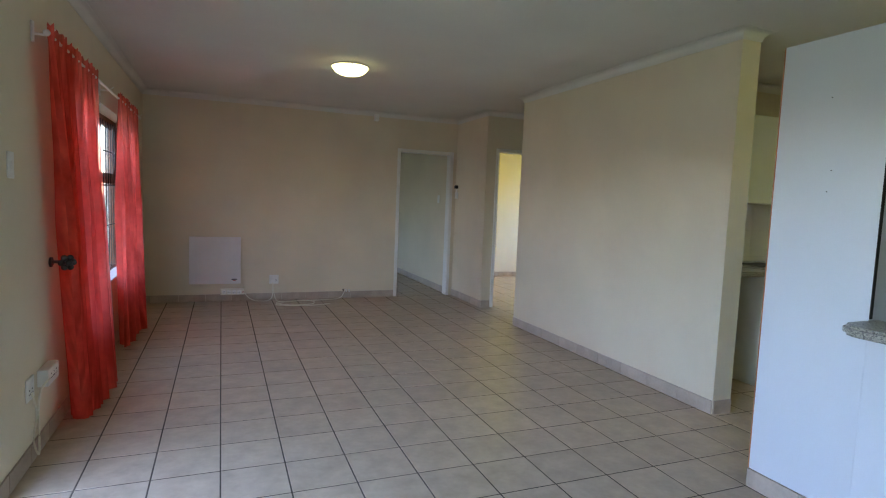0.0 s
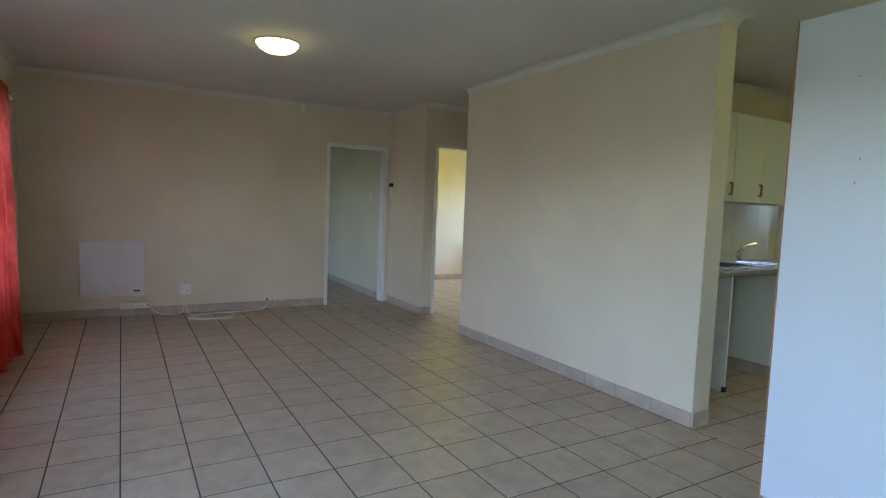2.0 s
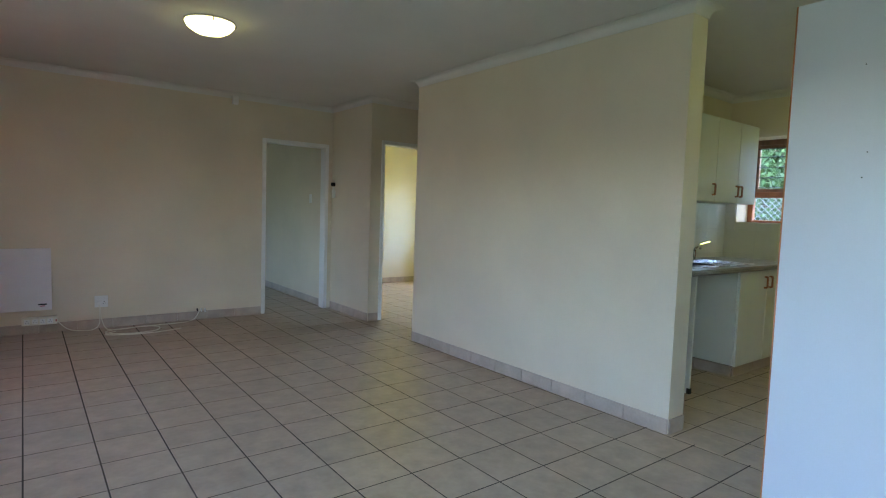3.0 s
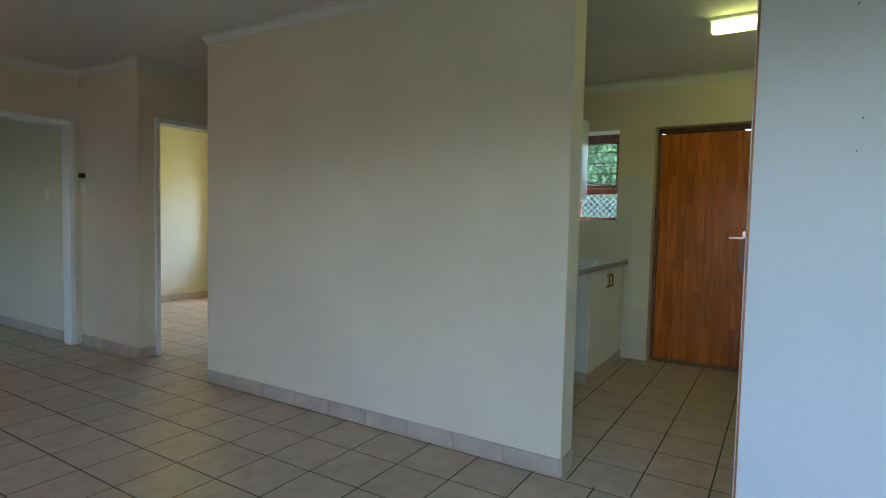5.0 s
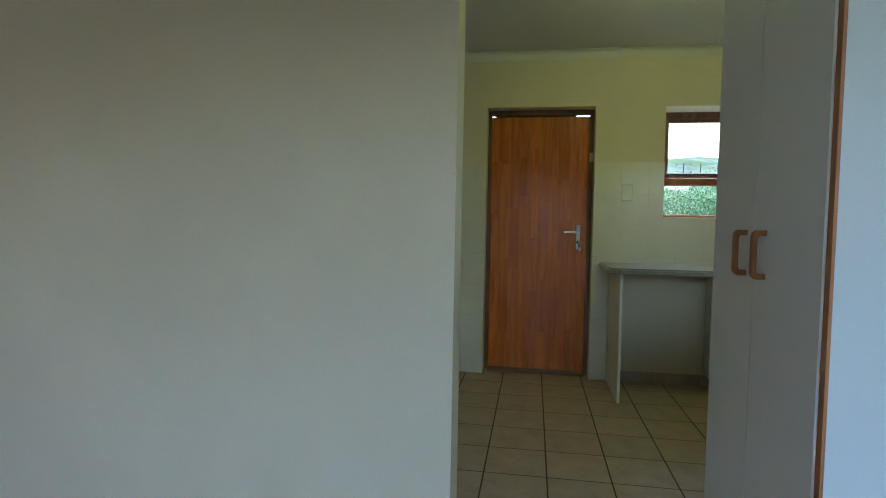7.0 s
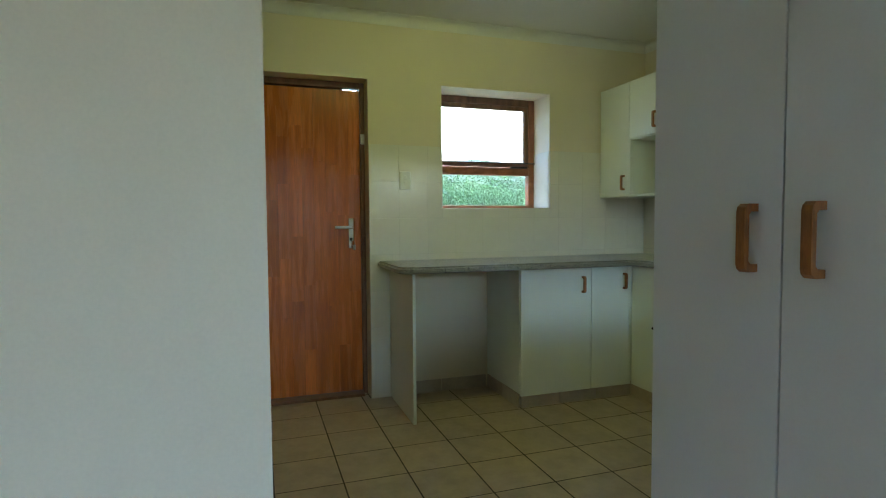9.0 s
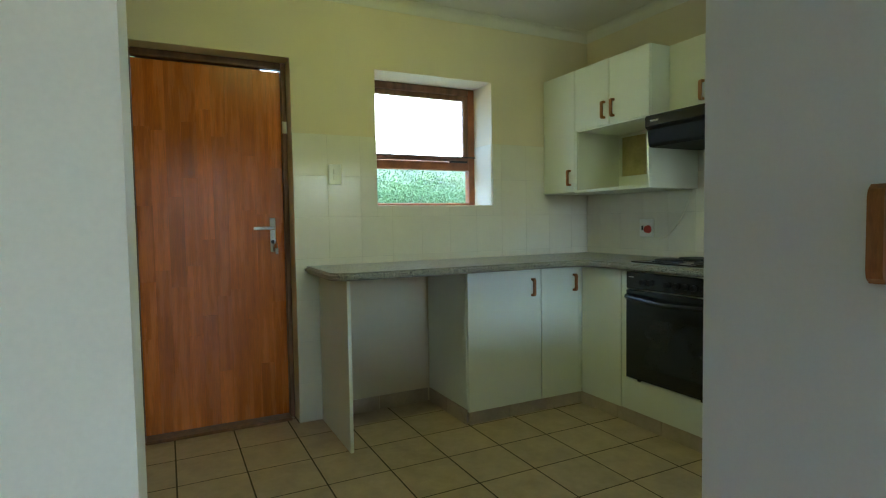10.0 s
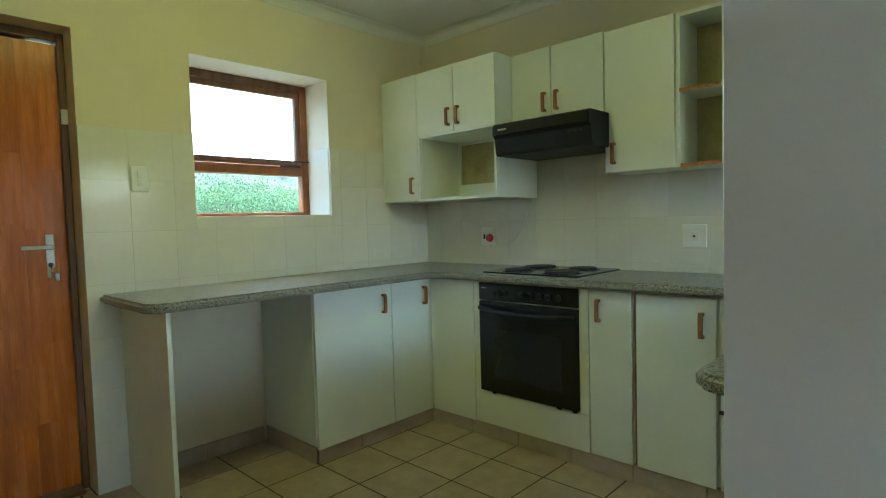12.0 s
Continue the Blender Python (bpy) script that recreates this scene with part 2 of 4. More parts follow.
def tube_along(points, r, n=6, bm=None, closed=False):
    """A round tube through points."""
    bm = bm if bm is not None else bmesh.new()
    pts = [Vector(p) for p in points]
    rings = []
    for i, p in enumerate(pts):
        d = (pts[min(i + 1, len(pts) - 1)] - pts[max(i - 1, 0)]).normalized()
        q = d.to_track_quat("Z", "Y")
        rings.append([bm.verts.new(p + q @ Vector((r * math.cos(k * math.tau / n), r * math.sin(k * math.tau / n), 0))) for k in range(n)])
    for a, b in zip(rings, rings[1:]):
        for k in range(n):
            bm.faces.new((a[k], a[(k + 1) % n], b[(k + 1) % n], b[k]))
    bm.faces.new(rings[0][::-1])
    bm.faces.new(rings[-1])
    return bm


def smooth_line(pts, steps=8):
    """Catmull-Rom through points."""
    p = [Vector(q) for q in pts]
    p = [p[0] * 2 - p[1]] + p + [p[-1] * 2 - p[-2]]
    out = []
    for i in range(1, len(p) - 2):
        for s in range(steps):
            t = s / steps
            out.append(0.5 * (2 * p[i] + (p[i + 1] - p[i - 1]) * t + (2 * p[i - 1] - 5 * p[i] + 4 * p[i + 1] - p[i + 2]) * t * t + (3 * p[i] - p[i - 1] - 3 * p[i + 1] + p[i + 2]) * t ** 3))
    return out + [p[-2]]


def wall(name, axis, a0, a1, p0, p1, z0=0.0, z1=2.485, holes=(), material=None, label=""):
    """A wall along x or y from a0 to a1, thick from p0 to p1, with openings (a, a, z, z)."""
    aa = sorted({a0, a1, *[v for h in holes for v in h[:2] if a0 < v < a1]})
    zz = sorted({z0, z1, *[v for h in holes for v in h[2:] if z0 < v < z1]})
    solid = {}
    for i in range(len(aa) - 1):
        for j in range(len(zz) - 1):
            ca, cz = (aa[i] + aa[i + 1]) / 2, (zz[j] + zz[j + 1]) / 2
            solid[i, j] = not any(h[0] < ca < h[1] and h[2] < cz < h[3] for h in holes)
    bm = bmesh.new()
    verts = {}

    def v(a, p, z):
        k = (round(a, 4), round(p, 4), round(z, 4))
        if k not in verts:
            verts[k] = bm.verts.new((a, p, z) if axis == "x" else (p, a, z))
        return verts[k]

    for (i, j), s in solid.items():
        if not s:
            continue
        A, B, C, D = aa[i], aa[i + 1], zz[j], zz[j + 1]
        bm.faces.new((v(A, p0, C), v(B, p0, C), v(B, p0, D), v(A, p0, D)))
        bm.faces.new((v(A, p1, C), v(A, p1, D), v(B, p1, D), v(B, p1, C)))
        for di, dj, q in ((-1, 0, ((A, C), (A, D))), (1, 0, ((B, C), (B, D))), (0, -1, ((A, C), (B, C))), (0, 1, ((A, D), (B, D)))):
            if not solid.get((i + di, j + dj), False):
                (e, f), (g, h) = q
                bm.faces.new((v(e, p0, f), v(g, p0, h), v(g, p1, h), v(e, p1, f)))
    ob = part(name, bm, material or M["wall"])
    return tagged(ob, label or "cream painted plaster wall", "wall", kind="structure")


def sweep(poly, profile, closed=True):
    """A moulding along the inside of a counter-clockwise outline; profile (inset, z)."""
    bm = bmesh.new()
    n = len(poly)
    rings = []
    for i in range(n):
        p = Vector(poly[i])
        a, b = Vector(poly[i - 1]), Vector(poly[(i + 1) % n])
        d0 = (p - a).normalized() if closed or i > 0 else (b - p).normalized()
        d1 = (b - p).normalized() if closed or i < n - 1 else d0
        n0, n1 = Vector((-d0.y, d0.x)), Vector((-d1.y, d1.x))
        m = (n0 + n1) / (1 + n0.dot(n1))
        rings.append([bm.verts.new((p.x + m.x * d, p.y + m.y * d, z)) for d, z in profile])
    k = len(profile)
    for i in range(n if closed else n - 1):
        a, b = rings[i], rings[(i + 1) % n]
        for j in range(k):
            bm.faces.new((a[j], b[j], b[(j + 1) % k], a[(j + 1) % k]))
    if not closed:
        bm.faces.new(rings[0]), bm.faces.new(rings[-1][::-1])
    return bm


# ---- the large structure ----
CEIL = 2.485
XL, XW, XK, YB, YK, YN = -0.29, 3.583, 6.20, 8.035, 0.57, 4.41
XN, YP, YD, YE = 3.645, 7.078, 6.092, 3.398
ground = part("ground", box(-150, 260, -200, 200, -0.35, -0.25), M["grass"])
tagged(ground, "green grass around the house", "ground", kind="structure")
sub = part("floor", box(-0.51, 6.52, -2.2, 11.8, -0.25, -0.0010), M["grout"])
tagged(sub, "beige ceramic floor tiles with dark grout lines", "floor", kind="structure")
ceiling = part("ceiling", box(-0.51, 6.52, -2.2, 11.8, CEIL, CEIL + 0.1), M["ceil"])
tagged(ceiling, "flat white painted ceiling board", "ceiling", kind="structure")

# Openings from y 0.10 and y 9.3 are unseen, added for daylight.
wall("wall_west", "y", -2.2, 11.8, XL - 0.22, XL, holes=[(4.53, 7.08, 0.56, 1.97), (0.10, 3.45, 0.0, 2.07), (9.3, 10.9, 0.85, 2.0)])
wall("wall_north", "x", XL, XN, YB, YB + 0.12, holes=[(2.785, 3.575, -1, 2.02)])
wall("wall_nib", "y", YP, YB + 0.12, XN, XN + 0.12)
wall("wall_passage_north", "x", XN + 0.12, 6.42, YP, YP + 0.12, holes=[(3.80, 4.60, -1, 2.02)])
wall("wall_divider", "y", YE, YD, XW, XW + 0.16)
wall("wall_passage_south", "x", XW + 0.16, 6.42, YD - 0.155, YD)
wall("wall_kitchen_north", "x", XW + 0.16, XK, YN, YN + 0.12)
# The opening from y 7.85 is unseen, added to bring daylight into the bedroom.
wall("wall_east", "y", 0.35, 10.2, XK, XK + 0.32, holes=[(2.715, 3.53, 0.0, 2.075), (1.395, 2.215, 1.245, 2.065), (3.84, 4.30, 1.25, 2.07), (7.85, 9.35, 0.75, 1.95)])
wall("wall_kitchen_south", "x", 3.30, XK, YK - 0.22, YK)
wall("wall_living_east", "y", -2.0, YK, 2.99, 3.30)
wall("wall_south", "x", XL, 3.30, -2.2, -2.0)
wall("wall_north_room_east", "y", YB + 0.12, 11.6, 3.60, 3.765)
wall("wall_north_room_far", "x", XL, 3.60, 11.6, 11.75)
wall("wall_bedroom_far", "x", 3.765, XK, 9.77, 9.92)

OUT = [(XL, -2.0), (2.99, -2.0), (2.99, YK), (XK, YK), (XK, YN), (XW + 0.16, YN), (XW + 0.16, YE), (XW, YE), (XW, YD), (XK, YD), (XK, YP), (XN, YP), (XN, YB), (XL, YB)]
cove = [(0.0, CEIL - 0.062), (0.005, CEIL - 0.062)] + [(0.062 - 0.057 * math.cos(a), CEIL - 0.062 + 0.057 * math.sin(a)) for a in [radians(d) for d in (12, 30, 48, 66, 84)]] + [(0.062, CEIL - 0.005), (0.062, CEIL - 0.001), (0.0, CEIL - 0.001)]
c = part("trim_cornice", sweep(OUT, cove), M["cove"], smooth=True)
tagged(c, "white coved plaster cornice along the ceiling", "cornice", kind="structure")

# ---- doors ----


def steel_frame(name, x0, x1, top, y0, y1, label):
    """A pressed-steel door frame round an opening in a wall along x."""
    f = thing(name, ((x0 + x1) / 2, (y0 + y1) / 2, 0), label, "door frame", kind="structure")
    w = 0.045
    for a, b in ((x0 - 0.012, x0 + w - 0.012), (x1 - w + 0.012, x1 + 0.012)):
        part("jamb", box(a, b, y0 - 0.010, y1 + 0.010, 0, top + 0.012, 0.004), M["whiteframe"], f)
    part("head", box(x0 + w - 0.012, x1 - w + 0.012, y0 - 0.010, y1 + 0.010, top - w + 0.012, top + 0.012, 0.004), M["whiteframe"], f)
    return f


steel_frame("door_1", 2.782, 3.583, 2.02, YB, YB + 0.12, "white painted steel frame of an open doorway")
steel_frame("door_2", 3.789, 4.60, 2.02, YP, YP + 0.12, "white painted steel frame of a lit bedroom doorway")


def bow_handle(parent, at, along, out, length=0.105):
    """A wooden bow handle: at is its middle on the door's face; along and out are unit vectors."""
    a, o, p = Vector(along), Vector(out), Vector(at)
    s = a.cross(o)
    h, d, w, th = length / 2, 0.029, 0.0085, 0.013
    prof_out = [(-h, 0.0), (-h, d * 0.7), (-h + 0.006, d * 0.93), (-h + 0.014, d), (h - 0.014, d), (h - 0.006, d * 0.93), (h, d * 0.7), (h, 0.0)]
    prof_in = [(h - th, 0.0), (h - th, d * 0.5), (h - th - 0.005, d - th * 0.75), (-h + th + 0.005, d - th * 0.75), (-h + th, d * 0.5), (-h + th, 0.0)]
    bm = bmesh.new()
    lo = [bm.verts.new(p + a * u + o * q - s * w / 1) for u, q in prof_out + prof_in]
    hi = [bm.verts.new(p + a * u + o * q + s * w / 1) for u, q in prof_out + prof_in]
    n = len(lo)
    bm.faces.new(lo), bm.faces.new(hi[::-1])
    for i in range(n):
        bm.faces.new((lo[i], lo[(i + 1) % n], hi[(i + 1) % n], hi[i]))
    return part("handle", bm, M["oak"], parent, "brown varnished wooden bow handle")


def kitchen_door():
    d = thing("door_3", (6.3650, 3.12, 0), "closed varnished hardwood back door of vertical staves", "door", kind="structure")
    y0, y1, top = 2.715, 3.53, 2.075
    for a, b in ((y0, y0 + 0.030), (y1 - 0.030, y1)):
        part("jamb", box(6.3180, 6.4350, a + 0.001, b - 0.001, 0, top - 0.001, 0.004), M["darkwood"], d, "dark brown frame")
    part("head", box(6.3180, 6.3700, y0 + 0.030, y1 - 0.030, top - 0.040, top - 0.001, 0.004), M["darkwood"], d)
    part("threshold", box(6.2550, 6.4450, y0 + 0.030, y1 - 0.030, 0.0, 0.018, 0.004), M["darkwood"], d)
    leaf = part("leaf", box(6.3470, 6.3800, y0 + 0.0305, y1 - 0.0305, 0.022, top - 0.050), M["stave"], d)
    # Unseen strips added behind the leaf block daylight, except a slit at one corner.
    part("door_stop", box(6.3810, 6.3950, y0 + 0.13, y1 - 0.051, top - 0.080, top - 0.002), M["darkwood"], d)
    for a, e in ((y0 + 0.0305, y0 + 0.050), (y1 - 0.050, y1 - 0.0305)):
        part("door_stop", box(6.3810, 6.3950, a, e, 0.018, top - (0.0415 if a > 3 else 0.105)), M["darkwood"], d)
    rng = random.Random(5)
    cols = 10
    ya, yb, za, zb = y0 + 0.0305, y1 - 0.0305, 0.022, top - 0.050
    w = (yb - ya) / cols
    for i in range(cols):
        z = za
        while z < zb - 0.02:
            ln = rng.uniform(0.3, 0.9)
            e = min(zb, z + ln)
            if zb - e < 0.15:
                e = zb
            part("stave", box(6.3405 + rng.uniform(0, 0.0008), 6.3480, ya + i * w + 0.0001, ya + (i + 1) * w - 0.0001, z + 0.0001, e - 0.0001, 0.0005), M["stave"], leaf)
            z = e
    plate = part("handle_plate", box(6.3320, 6.3410, 2.793, 2.828, 0.985, 1.185, 0.004, 2), M["chrome"], d, "chrome handle plate")
    lev = rod((6.3350, 2.811, 1.125), (6.2900, 2.811, 1.125), 0.009)
    box(6.2820, 6.2970, 2.806, 2.925, 1.114, 1.136, 0.005, 2, lev)
    part("lever", lev, M["chrome"], plate)
    part("keyhole", rod((6.3330, 2.811, 1.045), (6.3295, 2.811, 1.045), 0.011, 12), M["slot"], plate)
    key = box(6.2900, 6.3320, 2.809, 2.813, 1.038, 1.050, 0.001)
    bmesh.ops.create_cone(key, cap_ends=True, segments=14, radius1=0.016, radius2=0.016, depth=0.004, matrix=pose(6.2930, 2.802, 1.022, 90, 0, 20))
    box(6.2870, 6.2990, 2.790, 2.806, 0.975, 1.012, 0.002, 1, key)
    part("key_bunch", key, M["chrome"], plate)
    s = thing("door_sensor", (6.3178, 2.731, 1.70), "small white alarm contact on the door frame", "sensor")
    part("casing", box(6.302, 6.3178, 2.718, 2.744, 1.672, 1.738, 0.003, 2), M["plastic"], s)
    part("terminal_cover", box(6.2995, 6.3022, 2.722, 2.740, 1.676, 1.690, 0.001, 1), M["plastic"], s)


kitchen_door()


# ---- windows ----
def timber_window(name, axis, at, a0, a1, z0, z1, rail, bars, label, mullions=(), side=1):
    """A timber window with a transom, panes and burglar bars in a wall; at is the frame's inner face, side the way out."""
    w = thing(name, ((at, (a0 + a1) / 2, z0) if axis == "y" else ((a0 + a1) / 2, at, z0)), label, "window", kind="structure")

    def bx(a, b, d0, d1, c, e, bev=0.004):
        d0, d1 = at + side * d0, at + side * d1
        return box(d0, d1, a, b, c, e, bev) if axis == "y" else box(a, b, d0, d1, c, e, bev)

    t = 0.048
    part("frame_side", bx(a0, a0 + t, 0, 0.06, z0, z1), M["winwood"], w)
    part("frame_side", bx(a1 - t, a1, 0, 0.06, z0, z1), M["winwood"], w)
    part("frame_head", bx(a0 + t, a1 - t, 0, 0.06, z1 - t, z1), M["darkwood"], w)
    part("frame_bottom", bx(a0 + t, a1 - t, 0, 0.06, z0, z0 + 0.03), M["winwood"], w)
    part("transom", bx(a0 + t, a1 - t, -0.004, 0.056, rail - 0.03, rail + 0.03), M["winwood"], w, "reddish brown transom")
    cuts = [a0 + t] + list(mullions) + [a1 - t]
    for m in mullions:
        part("mullion", bx(m - 0.03, m + 0.03, 0.002, 0.058, z0 + 0.03, z1 - t), M["winwood"], w)
    for i in range(len(cuts) - 1):
        lo, hi = cuts[i] + (0.03 if i else 0), cuts[i + 1] - (0.03 if i < len(cuts) - 2 else 0)
        for c, e, sash in ((z0 + 0.03, rail - 0.03, 0), (rail + 0.03, z1 - t, 1)):
            if sash:
                s = 0.032
                for q in ((lo, lo + s, c, e), (hi - s, hi, c, e)):
                    part("sash_stile", bx(q[0], q[1], 0.012, 0.046, q[2], q[3], 0.003), M["darkwood"], w)
                for q in ((lo + s, hi - s, c, c + s), (lo + s, hi - s, e - s, e)):
                    part("sash_rail", bx(q[0], q[1], 0.012, 0.046, q[2], q[3], 0.003), M["darkwood"], w)
                p = part("pane", bx(lo + s, hi - s, 0.026, 0.030, c + s, e - s, 0), M["glass"], w)
            else:
                p = part("pane", bx(lo, hi, 0.030, 0.034, c, e, 0), M["glass"], w)
            p.visible_shadow = False
    bars(w, bx)
    return w


def bars_south(w, bx):
    y0, y1 = 1.395, 2.215
    part("burglar_bar", rod((6.415, y0, 1.590), (6.415, y1, 1.590), 0.0045, 6), M["iron"], w)
    for i in range(6):
        y = y0 + 0.10 + i * 0.127
        part("burglar_bar", rod((6.505, y, 1.545), (6.505, y, 1.68), 0.004, 6), M["iron"], w)
    part("burglar_bar", rod((6.505, y0, 1.60), (6.505, y1, 1.60), 0.005, 6), M["iron"], w)
    part("stay", box(6.40, 6.425, 1.47, 1.60, 1.552, 1.564, 0.002), M["iron"], w)


def bars_north(w, bx):
    for z in (1.60, 1.70, 1.80, 1.90, 1.98):
        part("burglar_bar", rod((6.415, 3.84, z), (6.415, 4.30, z), 0.004, 6), M["iron"], w)


def bars_west(w, bx):
    x, y = XL - 0.102, 4.62
    while y < 7.05:
        part("burglar_bar", rod((x, y, 0.61), (x, y, 1.92), 0.005, 6), M["iron"], w)
        y += 0.115
    for z in (1.00, 1.36, 1.66):
        part("burglar_bar", rod((x, 4.55, z), (x, 7.06, z), 0.006, 6), M["iron"], w)


timber_window("window_1", "y", 6.43, 1.395, 2.215, 1.245, 2.065, 1.53, bars_south, "varnished timber kitchen window with burglar bars")
timber_window("window_2", "y", 6.43, 3.84, 4.30, 1.25, 2.07, 1.53, bars_north, "varnished timber window over the kitchen sink")
timber_window("window_3", "y", XL - 0.115, 4.53, 7.08, 0.56, 1.97, 1.41, bars_west, "brown timber living room window with burglar bars", (5.29, 6.21), side=-1)
s = part("window_sill_white", box(XL - 0.11, XL + 0.005, 4.532, 7.078, 0.5605, 0.576, 0.003), M["whiteframe"])
tagged(s, "white window sill under the living room window", "window sill", kind="structure")
s = part("window_sill_tiled", box(6.198, 6.43, 1.397, 2.213, 1.2455, 1.252, 0.002), M["walltile"])
tagged(s, "white tiled window sill in the kitchen", "window sill", kind="structure")
s = part("window_sill_sink", box(6.198, 6.43, 3.842, 4.298, 1.2505, 1.257, 0.002), M["walltile"])
tagged(s, "white tiled window sill above the sink", "window sill", kind="structure")


def unseen_patio_door():
    # Out of view and without panes; its opening is placed to let daylight in.
    d = thing("door_4", (XL - 0.12, 1.3, 0), "unseen wide timber door frame added to let in daylight", "door", kind="structure")
    for y in (0.10, 1.18, 1.75, 2.32, 3.39):
        part("stile", box(XL - 0.215, XL - 0.17, y, y + 0.06, 0, 2.07, 0.003), M["winwood"], d)
    part("head", box(XL - 0.215, XL - 0.17, 0.16, 3.39, 2.01, 2.068, 0.003), M["winwood"], d)


unseen_patio_door()

# ---- living room ----


def curtain(ya, yb, yc, yd, seed, folds, flare):
    """A sheer curtain from ya..yb at the rod to yc..yd near the floor."""
    cu = thing("curtain", (XL + 0.07, (ya + yb) / 2, 0.03), "sheer coral red curtain hanging on a rod", "curtain", "curtains at the window")
    rng = random.Random(seed)
    nu, nv = 120, 46
    bm = bmesh.new()
    ph = [rng.uniform(0, 6.28) for _ in range(6)]
    grid = []
    for j in range(nv + 1):
        v = j / nv
        z = 2.10 - v * (2.10 - 0.035)
        row = []
        for i in range(nu + 1):
            u = i / nu
            amp = 0.012 + 0.030 * min(1, v * 2.2)
            if z > 2.035:
                amp = 0.016
            w = math.sin(u * folds * math.tau + ph[0] + 0.5 * math.sin(v * 3 + ph[1])) + 0.45 * math.sin(u * folds * 2.3 * math.tau + ph[2] + v) + 0.3 * math.sin(u * folds * 0.45 * math.tau + ph[3] - v * 1.5)
            x = XL + 0.075 + amp * w + flare * v * v * (0.25 + 0.75 * u)
            y = (ya + (yb - ya) * u) * (1 - v) + (yc + (yd - yc) * u) * v + 0.012 * math.sin(w * 2 + v * 4) + 0.02 * math.sin(v * 5 + ph[4]) * (u - 0.5)
            zz = z + (0.012 * math.sin(u * folds * 3 * math.tau + ph[5]) if j == 0 else 0) + (0.02 * math.sin(u * 5 + ph[4]) if j == nv else 0)
            row.append(bm.verts.new((x, y, zz)))
        grid.append(row)
    for j in range(nv):
        for i in range(nu):
            bm.faces.new((grid[j][i], grid[j][i + 1], grid[j + 1][i + 1], grid[j + 1][i]))
    part("cloth", bm, M["curtain"], cu, smooth=True)
    return cu


curtain(3.98, 5.10, 4.32, 4.90, 1, 9, 0.10)
curtain(5.93, 7.08, 5.94, 6.68, 2, 7, 0.08)
r = thing("curtain_rod", (XL + 0.075, 5.6, 2.055), "cream curtain rod on wall brackets", "curtain rod")
part("rod", rod((XL + 0.075, 4.0, 2.055), (XL + 0.075, 7.2, 2.055), 0.009, 10), M["whiteframe"], r)
for y in (4.04, 5.6, 7.16):
    b = box(XL + 0.0005, XL + 0.012, y - 0.012, y + 0.012, 2.015, 2.115, 0.003)
    rod((XL + 0.005, y, 2.055), (XL + 0.088, y, 2.055), 0.006, 8, b)
    rod((XL + 0.065, y, 2.055), (XL + 0.10, y, 2.085), 0.004, 6, b)
    part("bracket", b, M["whiteframe"], r)
for y in (3.99, 7.21):
    e = bmesh.new()
    bmesh.ops.create_uvsphere(e, u_segments=10, v_segments=6, radius=0.016, matrix=Matrix.Translation((XL + 0.075, y, 2.055)))
    part("finial", e, M["whiteframe"], r, smooth=True)
h = thing("curtain_holdback", (XL, 4.27, 0.928), "black wrought-iron curtain holdback on the wall", "curtain holdback")
part("wall_plate", rod((XL + 0.0005, 4.27, 0.928), (XL + 0.012, 4.27, 0.928), 0.026, 14), M["iron"], h)
part("arm", tube_along(smooth_line([(XL + 0.01, 4.27, 0.928), (XL + 0.04, 4.22, 0.935), (XL + 0.085, 4.13, 0.945), (XL + 0.125, 4.05, 0.95)]), 0.008, 8), M["iron"], h)
b = bmesh.new()
for k in range(6):
    a = k * math.tau / 6
    bmesh.ops.create_uvsphere(b, u_segments=8, v_segments=6, radius=0.016, matrix=Matrix.Translation((XL + 0.13 + 0.022 * math.cos(a), 4.04 + 0.016 * math.cos(a), 0.952 + 0.027 * math.sin(a))))
bmesh.ops.create_uvsphere(b, u_segments=10, v_segments=6, radius=0.016, matrix=Matrix.Translation((XL + 0.14, 4.025, 0.952)))
part("rosette", b, M["iron"], h, smooth=True)


def face_plate(name, label, cat, at, w, hgt, out, along, feats, depth=0.009, material="plastic"):
    """A wall plate: at is its middle on the wall; feats are (u, v, w, h, material, depth) on it."""
    o, a, p = Vector(out), Vector(along), Vector(at)
    t = thing(name, at, label, cat)

    def bx(u, v, ww, hh, d0, d1, bev):
        q0 = p + a * (u - ww / 2) + o * d0
        q1 = p + a * (u + ww / 2) + o * d1
        return box(q0.x, q1.x, q0.y, q1.y, p.z + v - hh / 2, p.z + v + hh / 2, bev, 1)

    part("plate", bx(0, 0, w, hgt, 0.0006, depth, 0.003), M[material], t)
    for nm, u, v, ww, hh, mat, dd in feats:
        part(nm, bx(u, v, ww, hh, depth - 0.001, depth + dd, min(0.0015, dd / 3)), M[mat], t)
    return t


def holes(u, v, s=1.0):
    return [("socket_hole", u, v + 0.011 * s, 0.007, 0.007, "slot", 0.0012), ("socket_hole", u - 0.009 * s, v - 0.008 * s, 0.006, 0.006, "slot", 0.0012), ("socket_hole", u + 0.009 * s, v - 0.008 * s, 0.006, 0.006, "slot", 0.0012)]


def cable(name, label, pts, r=0.0048, mat="cable"):
    t = thing(name, pts[0], label, "cable")
    part("cord", tube_along(smooth_line(pts, 7), r, 6), M[mat], t, smooth=True)
    return t


